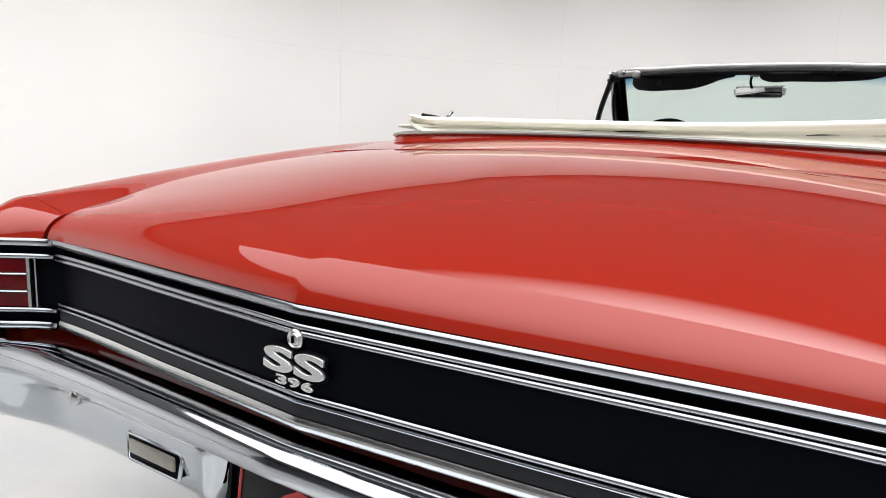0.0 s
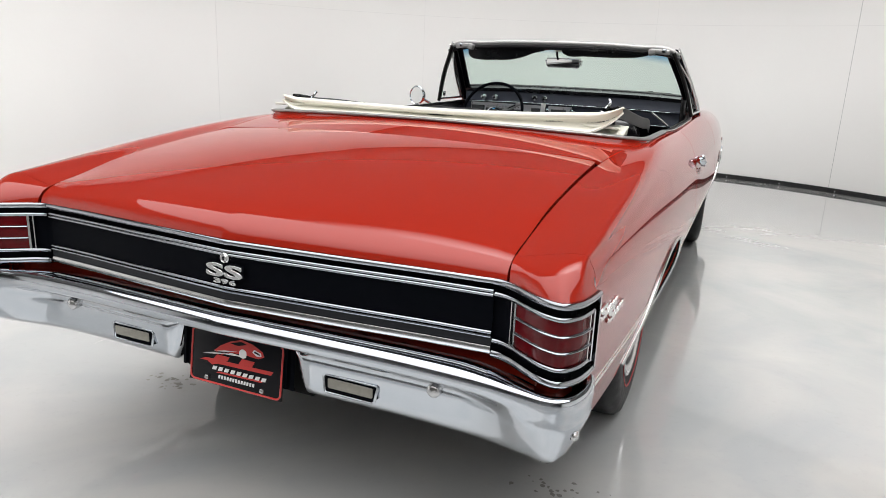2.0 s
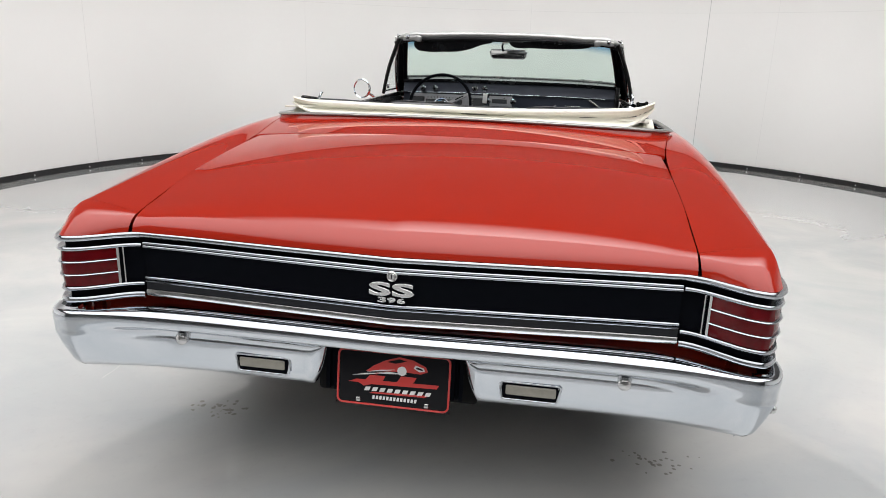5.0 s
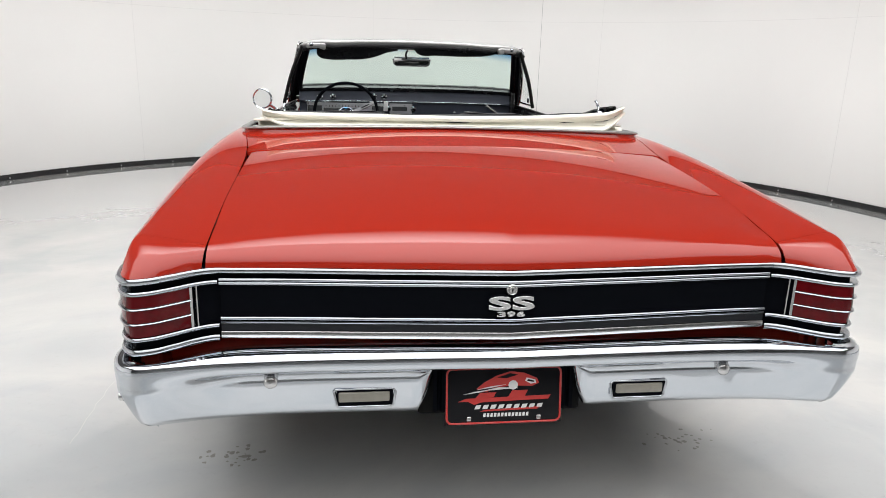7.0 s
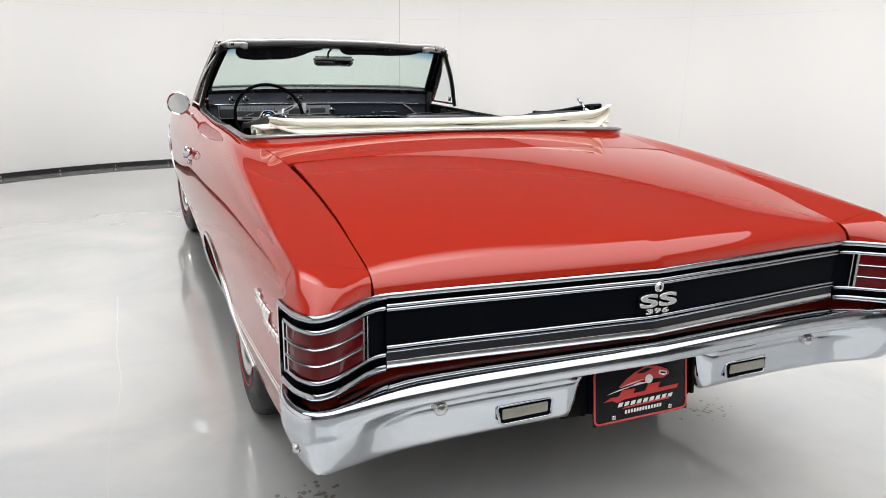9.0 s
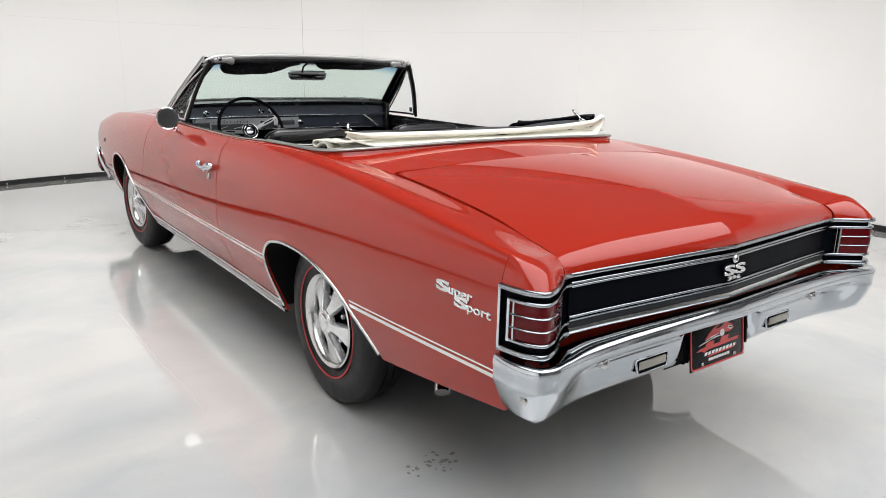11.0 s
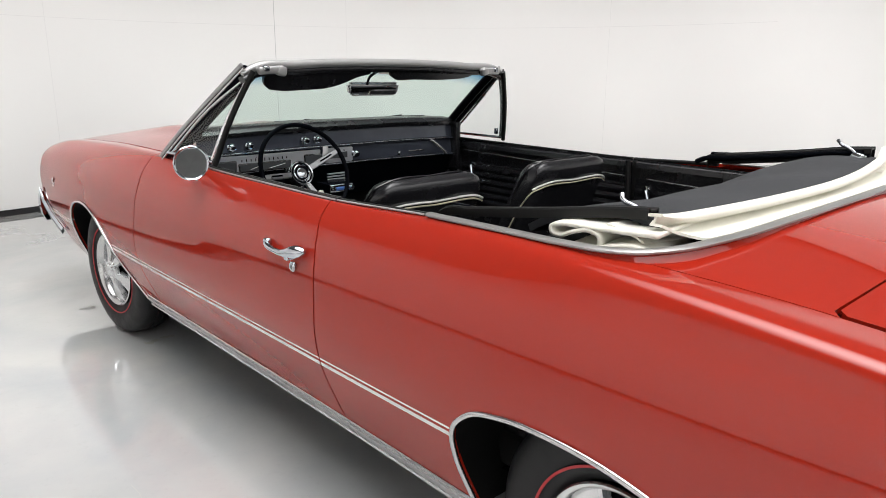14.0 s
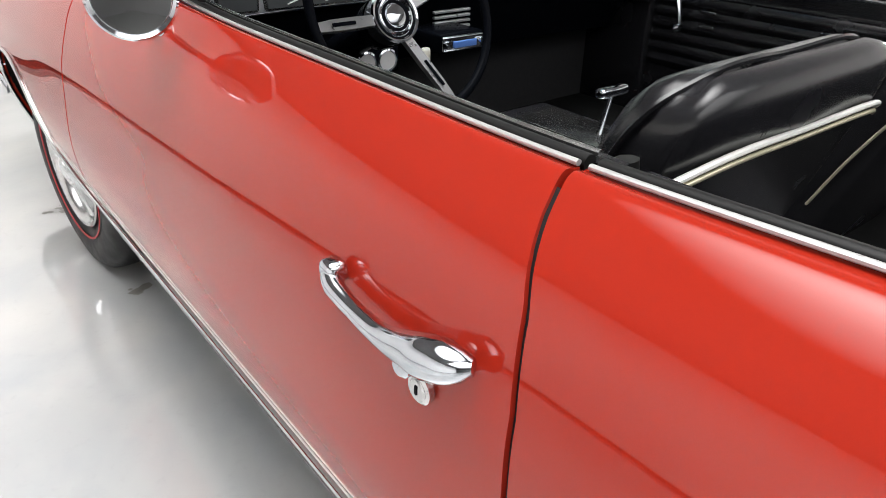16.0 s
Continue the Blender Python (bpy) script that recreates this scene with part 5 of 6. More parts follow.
def dash_plate(name, x0, x1, z0, z1, y0, mat, slant=0.0, depth=0.010, bevel=0.003):
    """A plate on the dash with its upper edge longer by slant on either side."""
    bm = bmesh.new()
    q = [(x0, z0), (x1, z0), (x1 + slant, z1), (x0 - slant, z1)]
    fr, bk = [bm.verts.new((x, y0, z)) for x, z in q], [bm.verts.new((x, y0 + depth, z)) for x, z in q]
    bm.faces.new(fr)
    bm.faces.new(bk[::-1])
    for i in range(4):
        bm.faces.new((fr[i], bk[i], bk[(i + 1) % 4], fr[(i + 1) % 4]))
    bmesh.ops.recalc_face_normals(bm, faces=bm.faces)
    if bevel:
        bmesh.ops.bevel(bm, geom=bm.edges[:], offset=bevel, segments=2, affect="EDGES")
    return part(name, bm, mat, dash)


BRUSHED = material("brushed_dash_silver", (0.62, 0.63, 0.66), 0.36, 0.6, rough_vary=0.1, grain=40)
SMOKED = material("smoked_gauge_glass", (0.085, 0.09, 0.095), 0.12, spec=0.6)
dash_plate("cluster_bezel", -0.665, -0.155, 0.892, 0.966, 2.112, BRUSHED, 0.006, 0.02)
for x0, x1, z0, z1 in ((-0.553, -0.318, 0.899, 0.928), (-0.232, -0.158, 0.901, 0.944), (-0.655, -0.578, 0.899, 0.942)):
    dash_plate("gauge_surround", x0 - 0.006, x1 + 0.006, z0 - 0.005, z1 + 0.005, 2.108, STEEL, 0.004, 0.008)
    dash_plate("gauge_window", x0, x1, z0, z1, 2.105, SMOKED, 0.003, 0.006, 0.001)
for k in range(11):
    block("speed_mark", (0.0035, 0.003, 0.013 if k % 2 else 0.009), (-0.545 + k * 0.0215, 2.110, 0.945), PLATE_BLACK, dash, 0)
for x0, ln in ((-0.51, 0.05), (-0.42, 0.08)):
    tube("gauge_needle", [(x0, 2.104, 0.905), (x0 + ln, 2.104, 0.920)], 0.0015, PLATE_WHITE, dash, seg=6)
dash_plate("radio_face", -0.122, 0.028, 0.900, 0.968, 2.110, BRUSHED, 0.003, 0.02)
dash_plate("radio_dial", -0.105, -0.005, 0.920, 0.948, 2.106, SMOKED, 0.0, 0.006, 0.001)
for x, z in ((-0.583, 1.003), (-0.500, 1.005), (-0.226, 1.012), (-0.160, 1.012), (0.036, 0.935), (-0.132, 0.935)):
    kb = lathe("dash_knob", [(0.0, 0.019), (-0.006, 0.019), (-0.009, 0.014), (-0.018, 0.013), (-0.024, 0.014), (-0.029, 0.011), (-0.030, 0.0005)], CHROME, dash, 24, "y", at=(x, 2.128 if z > 0.95 else 2.108, z))
    lathe("knob_face", [(-0.029, 0.007), (-0.0315, 0.006), (-0.032, 0.0005)], BLACK, kb, 16, "y", at=(x, 2.128 if z > 0.95 else 2.108, z))
block("key_tag", (0.030, 0.003, 0.064), None, PLATE_WHITE, dash, 0.001, turn=pose(-0.150, 2.075, 0.952, 0, 4, 12))
dash_plate("glovebox_door", 0.045, 0.585, 0.904, 0.964, 2.122, DASHBLUE, 0.0, 0.012)
tube("glovebox_edge", [(0.535, 2.113, 0.968), (0.60, 2.113, 0.925), (0.640, 2.113, 0.894)], 0.0075, SATIN, dash)
lathe("glovebox_lock", [(0.0, 0.011), (-0.008, 0.010), (-0.010, 0.0005)], CHROME, dash, 20, "y", at=(0.318, 2.122, 0.914))
block("dash_script_bar", (0.100, 0.004, 0.007), (0.435, 2.120, 0.920), STEEL, dash, 0.001)
for k in range(4):
    block("air_slat", (0.115, 0.012, 0.007), (-0.052, 2.125, 0.846 - 0.013 * k), BRUSHED, dash, 0.002)
block("under_dash_box", (0.125, 0.09, 0.062), (-0.36, 2.05, 0.788), BLACK, dash, 0.006)
for x in (-0.388, -0.334):
    lathe("under_dash_gauge", [(0.0, 0.026), (-0.010, 0.026), (-0.012, 0.022), (-0.008, 0.021), (-0.008, 0.0005)], CHROME, dash, 28, "y", at=(x, 2.006, 0.786))
    lathe("gauge_dial", [(0.0, 0.021), (-0.0095, 0.020), (-0.0100, 0.0005)], PLATE_WHITE, dash, 28, "y", at=(x, 2.005, 0.786))
block("tape_deck", (0.13, 0.13, 0.045), (-0.115, 2.07, 0.798), BLACK, dash, 0.006)
block("tape_deck_face", (0.125, 0.008, 0.036), (-0.115, 2.003, 0.798), CHROME, dash, 0.004)
block("tape_deck_window", (0.07, 0.006, 0.016), (-0.112, 1.998, 0.796), material("blue_display", (0.10, 0.22, 0.6), 0.2), dash, 0.002)
for x in (-0.168, -0.062):
    lathe("tape_deck_knob", [(0.0, 0.010), (-0.012, 0.009), (-0.013, 0.0005)], CHROME, dash, 16, "y", at=(x, 2.000, 0.798))
block("brake_handle", (0.026, 0.012, 0.045), (-0.228, 2.0, 0.778), CREAM, dash, 0.008)
for x0, x1, xr in ((-0.27, 0.10, 0.06), (0.40, 0.62, 0.45)):
    tube("wiper", [(xr, 2.41, 1.020), (xr - 0.06, 2.345, 1.075), (x0 + 0.45 * (x1 - x0), 2.316, 1.086)], 0.006, BLACK, car, seg=6)
    tube("wiper_blade", [(x0, 2.308 if x0 < 0 else 2.29, 1.084), (x1, 2.318 if x0 < 0 else 2.27, 1.082)], 0.005, SEAL, car, seg=6)

# steering wheel
SPOKE = material("brushed_spoke", (0.33, 0.335, 0.345), 0.34, 0.9, rough_vary=0.08, grain=60)
sw = new("steering_wheel")
sw.parent = car
axis_n = Vector((0.0, -0.90, 0.436)).normalized()
swm = Matrix.Translation((-0.410, 1.864, 0.906)) @ axis_n.to_track_quat("Z", "Y").to_matrix().to_4x4()
ring_pts = [swm @ Vector((0.196 * math.cos(t_), 0.196 * math.sin(t_), 0.045)) for t_ in np.linspace(0, 2 * math.pi, 64, endpoint=False)]
tube("wheel_ring", ring_pts, 0.0095, BLACK, sw, closed=True, seg=12, up=tuple(axis_n))
hubo = lathe("wheel_hub", [(-0.03, 0.048), (0.0, 0.052), (0.010, 0.053), (0.014, 0.050), (0.013, 0.046), (0.009, 0.044), (0.009, 0.039), (0.014, 0.037), (0.015, 0.034), (0.011, 0.031), (0.011, 0.023), (0.014, 0.021), (0.016, 0.014), (0.0165, 0.0005)], CHROME, sw, 48, "z")
hubo.data.transform(swm)
for r0, r1, h0 in ((0.0395, 0.0445, 0.0100), (0.0235, 0.0305, 0.0118)):
    ringo = lathe("hub_ring", [(h0 - 0.004, r0), (h0, r0), (h0, r1), (h0 - 0.004, r1)], BLACK, hubo, 48, "z")
    ringo.data.transform(swm)
for ang in (184, 22, 288):
    t_ = radians(ang)
    c, s_ = math.cos(t_), math.sin(t_)
    bm = bmesh.new()
    sec_pts = []
    for r_, wd, h_, th in ((0.040, 0.012, 0.004, 0.010), (0.10, 0.0130, 0.020, 0.009), (0.15, 0.0125, 0.034, 0.008), (0.190, 0.010, 0.043, 0.007)):
        sec_pts.append([bm.verts.new(swm @ Vector((r_ * c - a_ * s_, r_ * s_ + a_ * c, h_ + b_))) for a_, b_ in ((-wd, -th / 2), (wd, -th / 2), (wd * 0.8, th / 2), (-wd * 0.8, th / 2))])
    for p, q in zip(sec_pts, sec_pts[1:]):
        for i in range(4):
            bm.faces.new((p[i], p[(i + 1) % 4], q[(i + 1) % 4], q[i]))
    bm.faces.new(sec_pts[0])
    bm.faces.new(sec_pts[-1][::-1])
    spoke_o = part("wheel_spoke", bm, SPOKE, sw)
    # the dark slot along the outer half of the spoke
    slot = swm @ Matrix.Translation((0.128 * c, 0.128 * s_, 0.034)) @ Matrix.Rotation(t_, 4, "Z") @ Matrix.Rotation(-0.28, 4, "Y")
    block("spoke_slot", (0.060, 0.007, 0.002), None, BLACK, spoke_o, 0.0008, 1, turn=slot)
colo = lathe("steering_column", [(-0.45, 0.030), (-0.08, 0.032), (-0.06, 0.048), (-0.03, 0.050)], BLACK, sw, 24, "z")
colo.data.transform(swm)


def bucket_seat(x):
    seat = new("bucket_seat")
    seat.parent = car
    # backrest: rounded cross-sections from the cushion up to the rolled top
    rows = []
    for z, wd, th, y in ((0.46, 0.235, 0.070, 1.300), (0.56, 0.245, 0.078, 1.262), (0.68, 0.248, 0.078, 1.220), (0.78, 0.245, 0.074, 1.180), (0.86, 0.240, 0.070, 1.148), (0.91, 0.236, 0.068, 1.128), (0.945, 0.230, 0.062, 1.115), (0.968, 0.220, 0.048, 1.106), (0.980, 0.205, 0.028, 1.100), (0.983, 0.19, 0.010, 1.097)):
        ring_ = []
        for t_ in np.linspace(0, 2 * math.pi, 40, endpoint=False):
            ct, st = math.cos(t_), math.sin(t_)
            ring_.append((x + wd * np.sign(ct) * abs(ct) ** 0.35, y + th * np.sign(st) * abs(st) ** 0.6, z - 0.018 * (abs(ct) ** 6)))
        rows.append(ring_)
    P = np.array(rows)
    faces = []
    n = 40
    for i in range(len(P) - 1):
        for j in range(n):
            faces.append((i * n + j, i * n + (j + 1) % n, (i + 1) * n + (j + 1) % n, (i + 1) * n + j))
    faces += [tuple(range(n))[::-1], tuple(range((len(P) - 1) * n, len(P) * n))]
    bk = make("backrest", P.reshape(-1, 3), faces, VINYL, seat, 60)
    # piping that crosses the back and drops down both flanks
    pip = [(x - 0.252, 1.235, 0.60), (x - 0.254, 1.178, 0.72), (x - 0.250, 1.118, 0.82), (x - 0.238, 1.080, 0.870), (x - 0.20, 1.066, 0.885), (x, 1.062, 0.890), (x + 0.20, 1.066, 0.885), (x + 0.236, 1.080, 0.872)]
    tube("bright_piping", through_points(pip, 70), 0.0030, PIPING, seat, seg=8, flat=1.1, up=(0, -1, 0.3))
    tube("bright_piping", through_points(pip[3:], 40) + np.array((0, -0.001, 0.011)), 0.0052, SILVER_BAND, seat, seg=8, flat=0.8, up=(0, -1, 0.3), label="bright silver piping")
    tube("welt", through_points([(x - 0.235, 1.19, 0.80), (x - 0.238, 1.16, 0.88), (x - 0.22, 1.118, 0.955), (x - 0.18, 1.105, 0.974), (x, 1.102, 0.982), (x + 0.18, 1.105, 0.974), (x + 0.22, 1.118, 0.955), (x + 0.238, 1.16, 0.88), (x + 0.235, 1.19, 0.80)], 50), 0.004, VINYL, seat, seg=6)
    for dx in (-0.105, -0.097):
        tube("seam", through_points([(x + dx, 1.066, 0.900), (x + dx, 1.058, 0.925), (x + dx, 1.066, 0.950), (x + dx, 1.084, 0.972), (x + dx, 1.102, 0.981)], 14), 0.0016, VINYL, seat, seg=6, up=(1, 0, 0))
    block("seat_cushion", (0.50, 0.50, 0.15), (x, 1.50, 0.50), VINYL, seat, 0.05, 4)
    return seat


bucket_seat(-0.375)
bucket_seat(0.375)
block("rear_seat_cushion", (1.16, 0.46, 0.16), (0, 0.62, 0.50), VINYL, car, 0.05, 4)
block("rear_seat_back", (1.16, 0.14, 0.42), None, VINYL, car, 0.05, 4, turn=pose(0, 0.36, 0.70, -14))
console = new("console")
console.parent = car
block("console_body", (0.20, 0.62, 0.12), (0, 1.62, 0.58), VINYL, console, 0.02)
block("console_plate", (0.13, 0.40, 0.006), (0, 1.66, 0.642), STEEL, console, 0.002)
tube("shift_lever", [(0, 1.66, 0.64), (0, 1.64, 0.74)], 0.007, CHROME, console)
block("shift_knob", (0.09, 0.028, 0.022), (0, 1.638, 0.748), CHROME, console, 0.009)
tube("console_post", [(0.12, 1.52, 0.64), (0.12, 1.52, 0.70)], 0.014, VINYL, console, taper=[0.8, 1.3])

# ---- folded top ----
soft = new("folded_top")
soft.parent = car
tagged(soft, "folded white vinyl roof with a dark lining")


def bow(x):
    return 0.055 * (x / 0.7) ** 2


def roof_edge_z(x):
    """Height of the rolled edge; the right end stands higher."""
    k = abs(x) / 0.62
    return 1.052 + ((0.020 * k**2 + 0.016 * max(0, k - 1) ** 2 * 60) if x > 0 else (0.001 * k**2 + 0.006 * max(0, k - 1) ** 2 * 60))


xs_ = np.linspace(-1, 1, 91)
P = np.zeros((91, 40, 3))
for i, a_ in enumerate(xs_):
    x = 0.705 * a_
    tipk = np.clip((abs(a_) - 0.86) / 0.14, 0, 1)
    ze = roof_edge_z(x)
    # the rim below, where the apron ends
    ry, rz = np.interp(-abs(x), rim_l[:, 0][14:], rim_l[:, 1][14:]), np.interp(-abs(x), rim_l[:, 0][14:], rim_l[:, 2][14:])
    y0 = -0.016 + bow(x)
    hh = (ze - 0.020 - rz - 0.004) * (1 - tipk)
    lo_z, out_y = ze - 0.020 - hh, (ry + 0.014 - y0) * (1 - tipk)
    wave = 0.004 * math.sin(9 * a_ + 1) + 0.002 * math.sin(31 * a_)
    k = 1 - 0.75 * tipk
    prof_ = [(0.034, -0.008 * k), (0.026, -0.002 * k), (0.014, 0.0), (0.004, -0.004 * k), (0.0, -0.011 * k), (0.003, -0.018 * k), (0.012, -0.021 * k)]
    prof_ = [(y0 + d, ze + e_) for d, e_ in prof_] + [(y0 + d + wave * w_, lo_z + f_ * hh) for d, f_, w_ in ((0.020, 0.82, 0.2), (0.028 + 0.1 * out_y, 0.58, 0.7), (0.026 + 0.3 * out_y, 0.34, 1.0), (0.014 + 0.65 * out_y, 0.12, 0.6), (out_y, 0.0, 0.0))]
    P[i, :, 0] = x
    P[i, :, 1:] = through_points(prof_, 40)
skin("roof_edge_roll", P, CREAM, soft, (0, -1, 0.4), fold=0.006, smooth=60)
P = np.zeros((71, 16, 3))
for i, a_ in enumerate(np.linspace(-1, 1, 71)):
    x = 0.715 * a_
    for j, b_ in enumerate(np.linspace(0, 1, 16)):
        y = 0.022 + bow(x) + 0.090 * b_ - 0.028 * math.sin(math.pi * b_) + 0.003 * math.sin(6 * a_ + 2 * b_)
        P[i, j] = (x, y - 0.012, 0.990 + 0.034 * b_ + 0.014 * (1 - a_**2) + 0.0015 * math.sin(7 * a_ + 3))
skin("roof_skirt", P, CREAM, soft, (0, -1, 0.4), fold=0.005, smooth=60)
P = np.zeros((51, 20, 3))
for i, a_ in enumerate(np.linspace(-1, 1, 51)):
    x = 0.68 * a_
    for j, b_ in enumerate(np.linspace(0, 1, 20)):
        P[i, j] = (x * (1 - 0.10 * b_), 0.008 + bow(x) + 0.40 * b_, roof_edge_z(np.clip(x, -0.5, 0.5)) - 0.009 + 0.012 * math.sin(math.pi * b_) - 0.085 * b_**2 + 0.004 * math.sin(7 * a_ + 4 * b_))
skin("roof_lining", P, FABRIC, soft, (0, 0, 1), fold=0.02, smooth=60)
for sgn in (1, -1):
    # side rails of the frame and their joints
    up = 0.0 if sgn > 0 else 0.032
    railp = through_points([(-0.712 * sgn, 0.675, 0.966 + up), (-0.712 * sgn, 0.650, 0.980 + up), (-0.706 * sgn, 0.573, 0.989 + up), (-0.694 * sgn, 0.332, 1.022 + up), (-0.682 * sgn, 0.146, 1.050 + up), (-0.678 * sgn, 0.085, 1.055 + up)], 24)
    P = np.array([[p + np.array((dx * sgn, 0, dz)) for dx, dz in ((-0.006, -0.016 - 0.6 * up), (-0.008, 0.004), (-0.005, 0.008), (0.0, 0.009), (0.004, 0.004), (0.022, 0.002), (0.030, 0.006), (0.034, 0.004), (0.034, -0.012))] for p in railp])
    skin("side_rail", P, SEAL, soft, (0, 0, 1), fold=0.004, smooth=30)
    tube("side_rail", railp + np.array([0.045 * sgn, 0.02, -0.012]), 0.010, BLACK, soft, seg=8)
    block("rail_hinge", (0.02, 0.055, 0.022), (-0.690 * sgn, 0.62, 0.985 + up), BLACK, soft, 0.004)
    dn = 0.038 if sgn > 0 else 0.0
    hook = through_points([(-0.628 * sgn, 0.120, 1.068 - dn), (-0.630 * sgn, 0.140, 1.084 - dn), (-0.634 * sgn, 0.156, 1.092 - dn), (-0.636 * sgn, 0.172, 1.097 - dn), (-0.636 * sgn, 0.180, 1.105 - dn), (-0.630 * sgn, 0.184, 1.112 - dn)], 16)
    tube("roof_hook", hook, 0.0055, CHROME, soft, seg=8)
    block("hook_bracket", (0.030, 0.05, 0.030), None, CHROME, soft, 0.010, turn=pose(-0.632 * sgn, 0.118, 1.062 - dn, 10, 12, 25 * sgn))
    block("hook_bracket", (0.020, 0.03, 0.040), None, BLACK, soft, 0.006, turn=pose(-0.655 * sgn, 0.105, 1.058 - dn, 0, 20, 10 * sgn))
    # loose folds of the roof cloth at its end
    fold_l = through_points([(0.030, 1.022), (0.12, 1.016), (0.20, 1.012), (0.265, 1.008), (0.292, 0.999), (0.290, 0.988), (0.27, 0.983), (0.23, 0.998), (0.19, 1.006), (0.165, 0.996), (0.165, 0.978), (0.19, 0.966)], 60)
    fold_2 = through_points([(0.235, 0.968), (0.17, 0.974), (0.11, 0.988), (0.07, 0.992), (0.045, 0.982), (0.045, 0.966)], 40)
    for fl, x0_, x1_ in ((fold_l, 0.735 if sgn > 0 else 0.69, 0.52), (fold_2, 0.742 if sgn > 0 else 0.70, 0.54)):
        P = np.array([[(-(x0_ + (x1_ - x0_) * k) * sgn, y + 0.02 * k, z + 0.006 * k) for k in np.linspace(0, 1, 10)] for y, z in fl])
        c_ = skin("roof_fold", P, CREAM, soft, (0, 0, 1), fold=0.0)
        sol = c_.modifiers.new("thickness", "SOLIDIFY")
        sol.thickness, sol.offset = 0.009, 0

# ---- badges ----
BADGE = material("badge_silver", (0.80, 0.81, 0.81), 0.22, 0.8)
bd = new("tail_badge")
bd.parent = lid
for dx in (-0.0282, 0.0282):
    mm = pose(dx, -1.1535, 0.7085, 86, 0, 0)
    lettering("badge_back", "S", 0.050, 0.001, mm @ Matrix.Translation((0, 0, 0.0005)), BLACK, bd, offset=0.003, fit=(0.062, 0.042))
    lettering("badge_letter", "S", 0.050, 0.003, mm @ Matrix.Translation((0, 0, 0.003)), BADGE, bd, offset=0.0012, fit=(0.054, 0.034))
for dx, ch in ((-0.0235, "3"), (0.0, "9"), (0.0235, "6")):
    lettering("badge_letter", ch, 0.0185, 0.0015, pose(dx, -1.157, 0.6815, 86, 0, 0), BADGE, bd, offset=0.0003, fit=(0.0208, 0.0134), bevel=0.0005)
tlock = lathe("trunk_lock", [(0.004, 0.0135), (-0.006, 0.0135), (-0.009, 0.011), (-0.0075, 0.009), (-0.0095, 0.0075), (-0.010, 0.0005)], STEEL, lid, 28, "y", at=(0, -1.150, 0.741))
block("key_slot", (0.0022, 0.002, 0.009), (0, -1.161, 0.741), BLACK, tlock, 0)
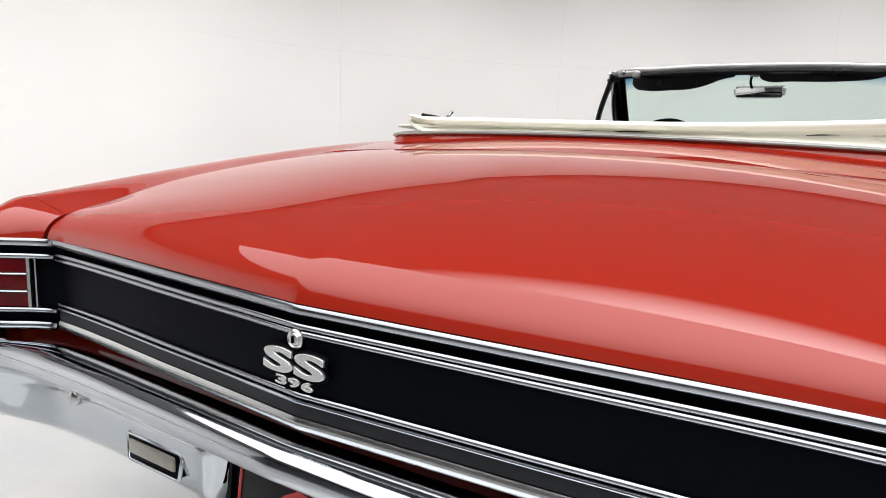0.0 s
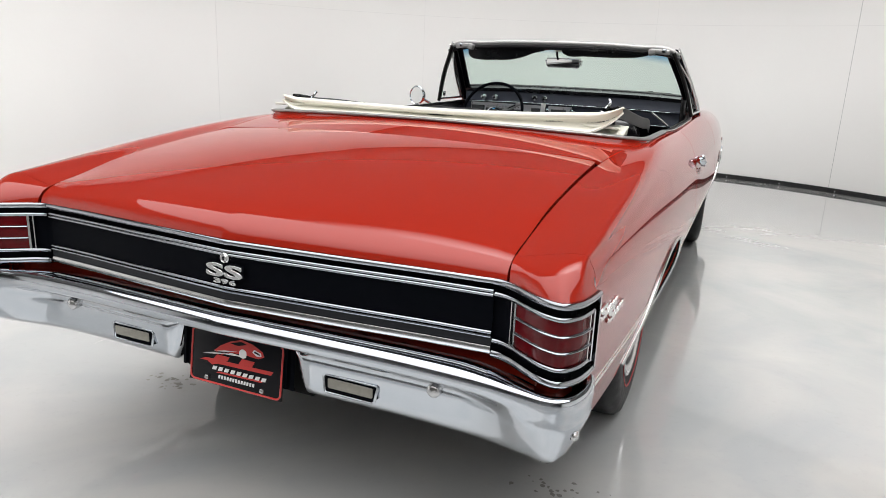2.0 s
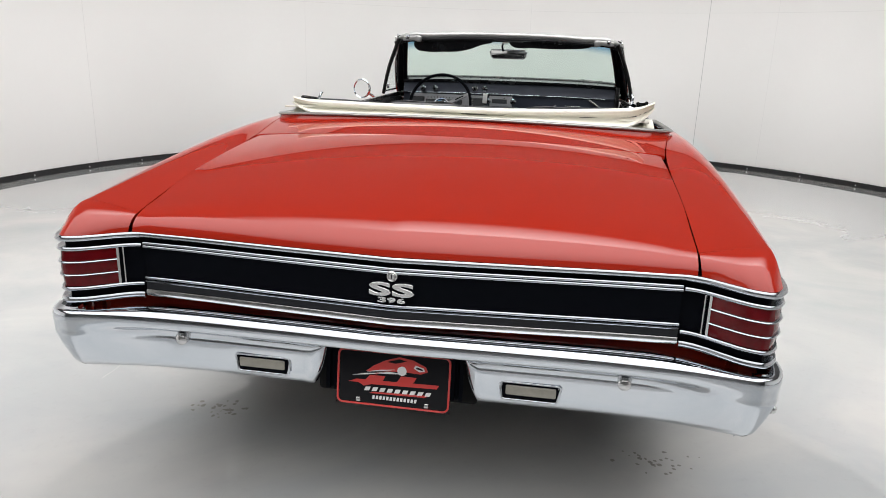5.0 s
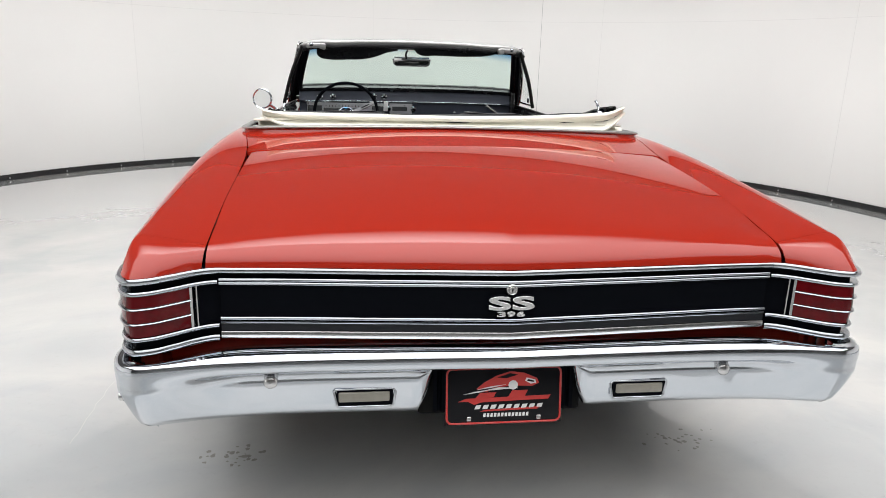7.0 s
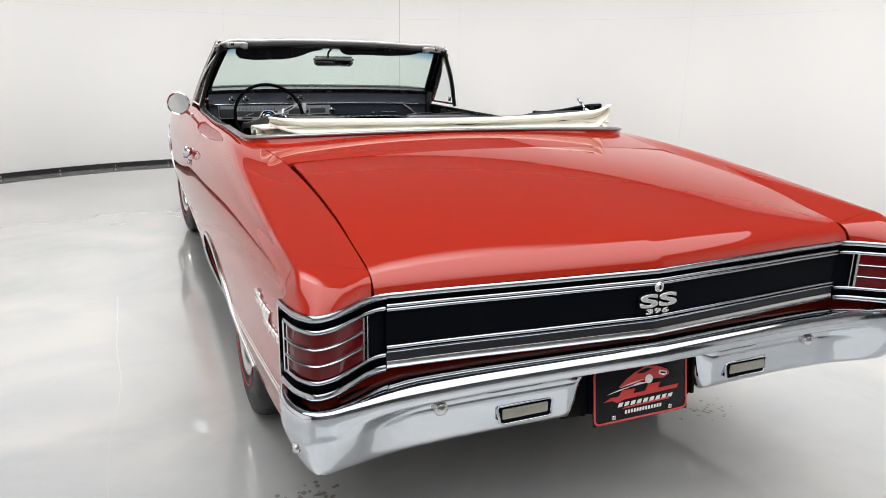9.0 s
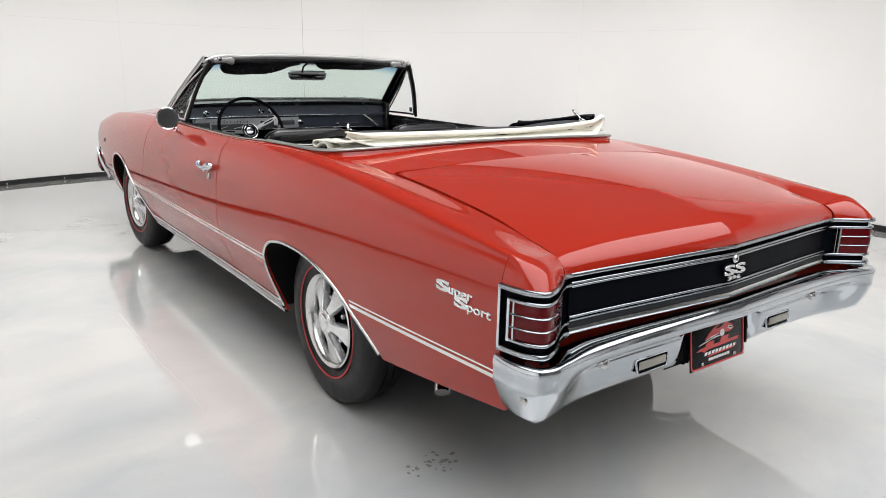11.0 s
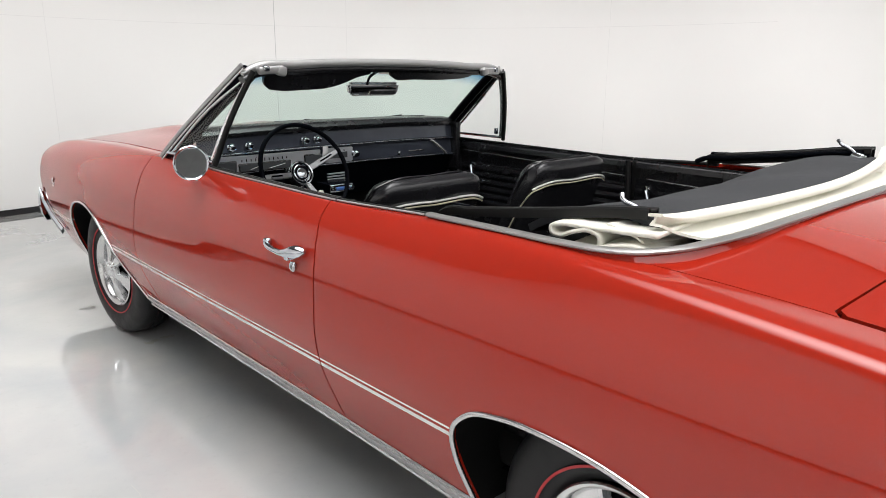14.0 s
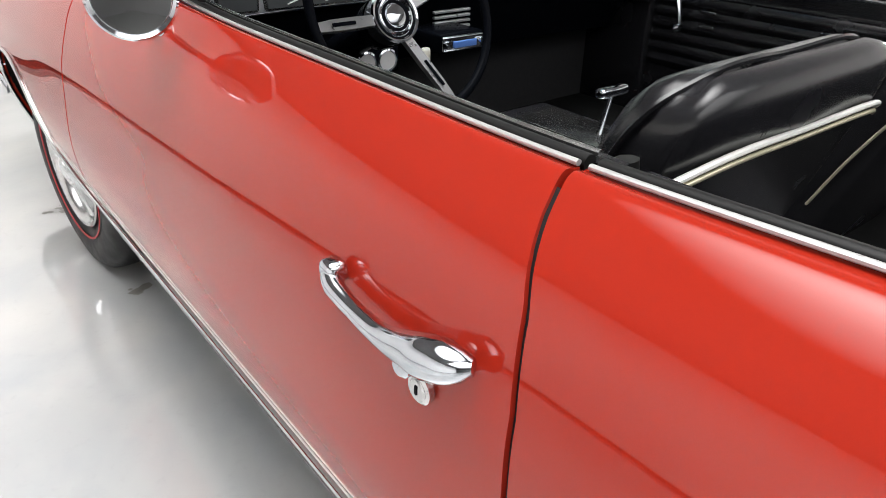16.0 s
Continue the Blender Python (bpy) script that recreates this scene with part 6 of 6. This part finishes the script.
for sgn in (1, -1):
    script = new("side_badge")
    script.parent = car
    for text, y0, z0, wd, ht, th in (("S", -0.843, 0.722, 0.058, 0.032, 0.0014), ("uper", -0.918, 0.7115, 0.100, 0.0275, 0.0002), ("S", -0.922, 0.693, 0.058, 0.032, 0.0014), ("port", -0.993, 0.684, 0.092, 0.0300, 0.0002)):
        yb = y0 if sgn > 0 else (-1.855 - y0)
        ang = math.degrees(math.atan2(side_x(yb + 0.05, z0) - side_x(yb - 0.05, z0), 0.1))
        slope = math.degrees(math.atan2(side_x(yb, z0 + 0.02) - side_x(yb, z0 - 0.02), 0.04))
        m = pose(-(side_x(yb, z0) + 0.0030) * sgn, yb, z0, 0, 0, 0) @ pose(0, 0, 0, 90 + slope, 0, (-90 + ang) if sgn > 0 else (90 - ang))
        lettering("badge_letter", text, 0.040, 0.002, m, BADGE, script, offset=th, fit=(wd, ht), bevel=0.0005)
    emb = new("fender_emblem")
    emb.parent = car
    for dz, ln, rr in ((0.0, 0.05, 25), (0.012, 0.045, -25), (-0.022, 0.03, 0)):
        block("emblem_piece", (0.006, ln, 0.012), None, BADGE, emb, 0.002, turn=pose(-(side_x(3.70, 0.70) + 0.002) * sgn, 3.70, 0.70 + dz, rr))

# ---- marks on the floor ----
STAIN = material("floor_scuff", (0.15, 0.145, 0.13), 0.35, vary=0.3, grain=60)
rng = random.Random(4)
for cx, cy, n, sp, sz in ((-0.775, -0.605, 30, 0.055, 0.008), (0.745, -0.63, 30, 0.055, 0.008), (-0.785, 2.695, 8, 0.02, 0.018), (-0.706, 2.72, 8, 0.016, 0.016), (-0.865, 3.45, 8, 0.03, 0.012), (-1.55, 1.25, 4, 0.03, 0.006), (-1.9, 0.6, 3, 0.2, 0.004)):
    bm = bmesh.new()
    for _ in range(n):
        px, py, r_ = cx + rng.gauss(0, sp), cy + rng.gauss(0, sp * 0.55), sz * rng.uniform(0.4, 1.2)
        k = 7
        ph = [rng.uniform(0.6, 1.2) for _ in range(k)]
        vs = [bm.verts.new((px + r_ * ph[i] * math.cos(2 * math.pi * i / k), py + r_ * ph[i] * math.sin(2 * math.pi * i / k), 0.0108 + 0.0001 * rng.random())) for i in range(k)]
        bm.faces.new(vs)
    for f in bm.faces:
        if f.normal.z < 0:
            f.normal_flip()
    me = bpy.data.meshes.new("floor_mark")
    bm.to_mesh(me)
    bm.free()
    me.materials.append(STAIN)
    tagged(new("floor_mark", me), "dark scuffed speckles on the glossy floor", "stain", "", "stuff")
CRACK = material("floor_crack", (0.35, 0.345, 0.33), 0.4, spec=0.2)
for line in ([(-1.304, 1.51), (-1.296, 1.1), (-1.293, 0.75), (-1.27, 0.37), (-1.30, -0.127), (-1.29, -0.5)], [(-0.36, -0.70), (-0.45, -0.80), (-0.50, -1.02), (-0.55, -1.4)]):
    pts = through_points([(x, y) for x, y in line], 60)
    wv = np.array([0.003 * math.sin(1.7 * i) + 0.002 * math.sin(3.9 * i) for i in range(60)])
    P = np.array([[(x + w_ - 0.0011, y, 0.0107), (x + w_ + 0.0011, y, 0.0107)] for (x, y), w_ in zip(pts, wv)])
    tagged(skin("floor_crack", P, CRACK, None, (0, 0, 1), fold=0), "hairline crack in the floor coating", "crack", "", "stuff")
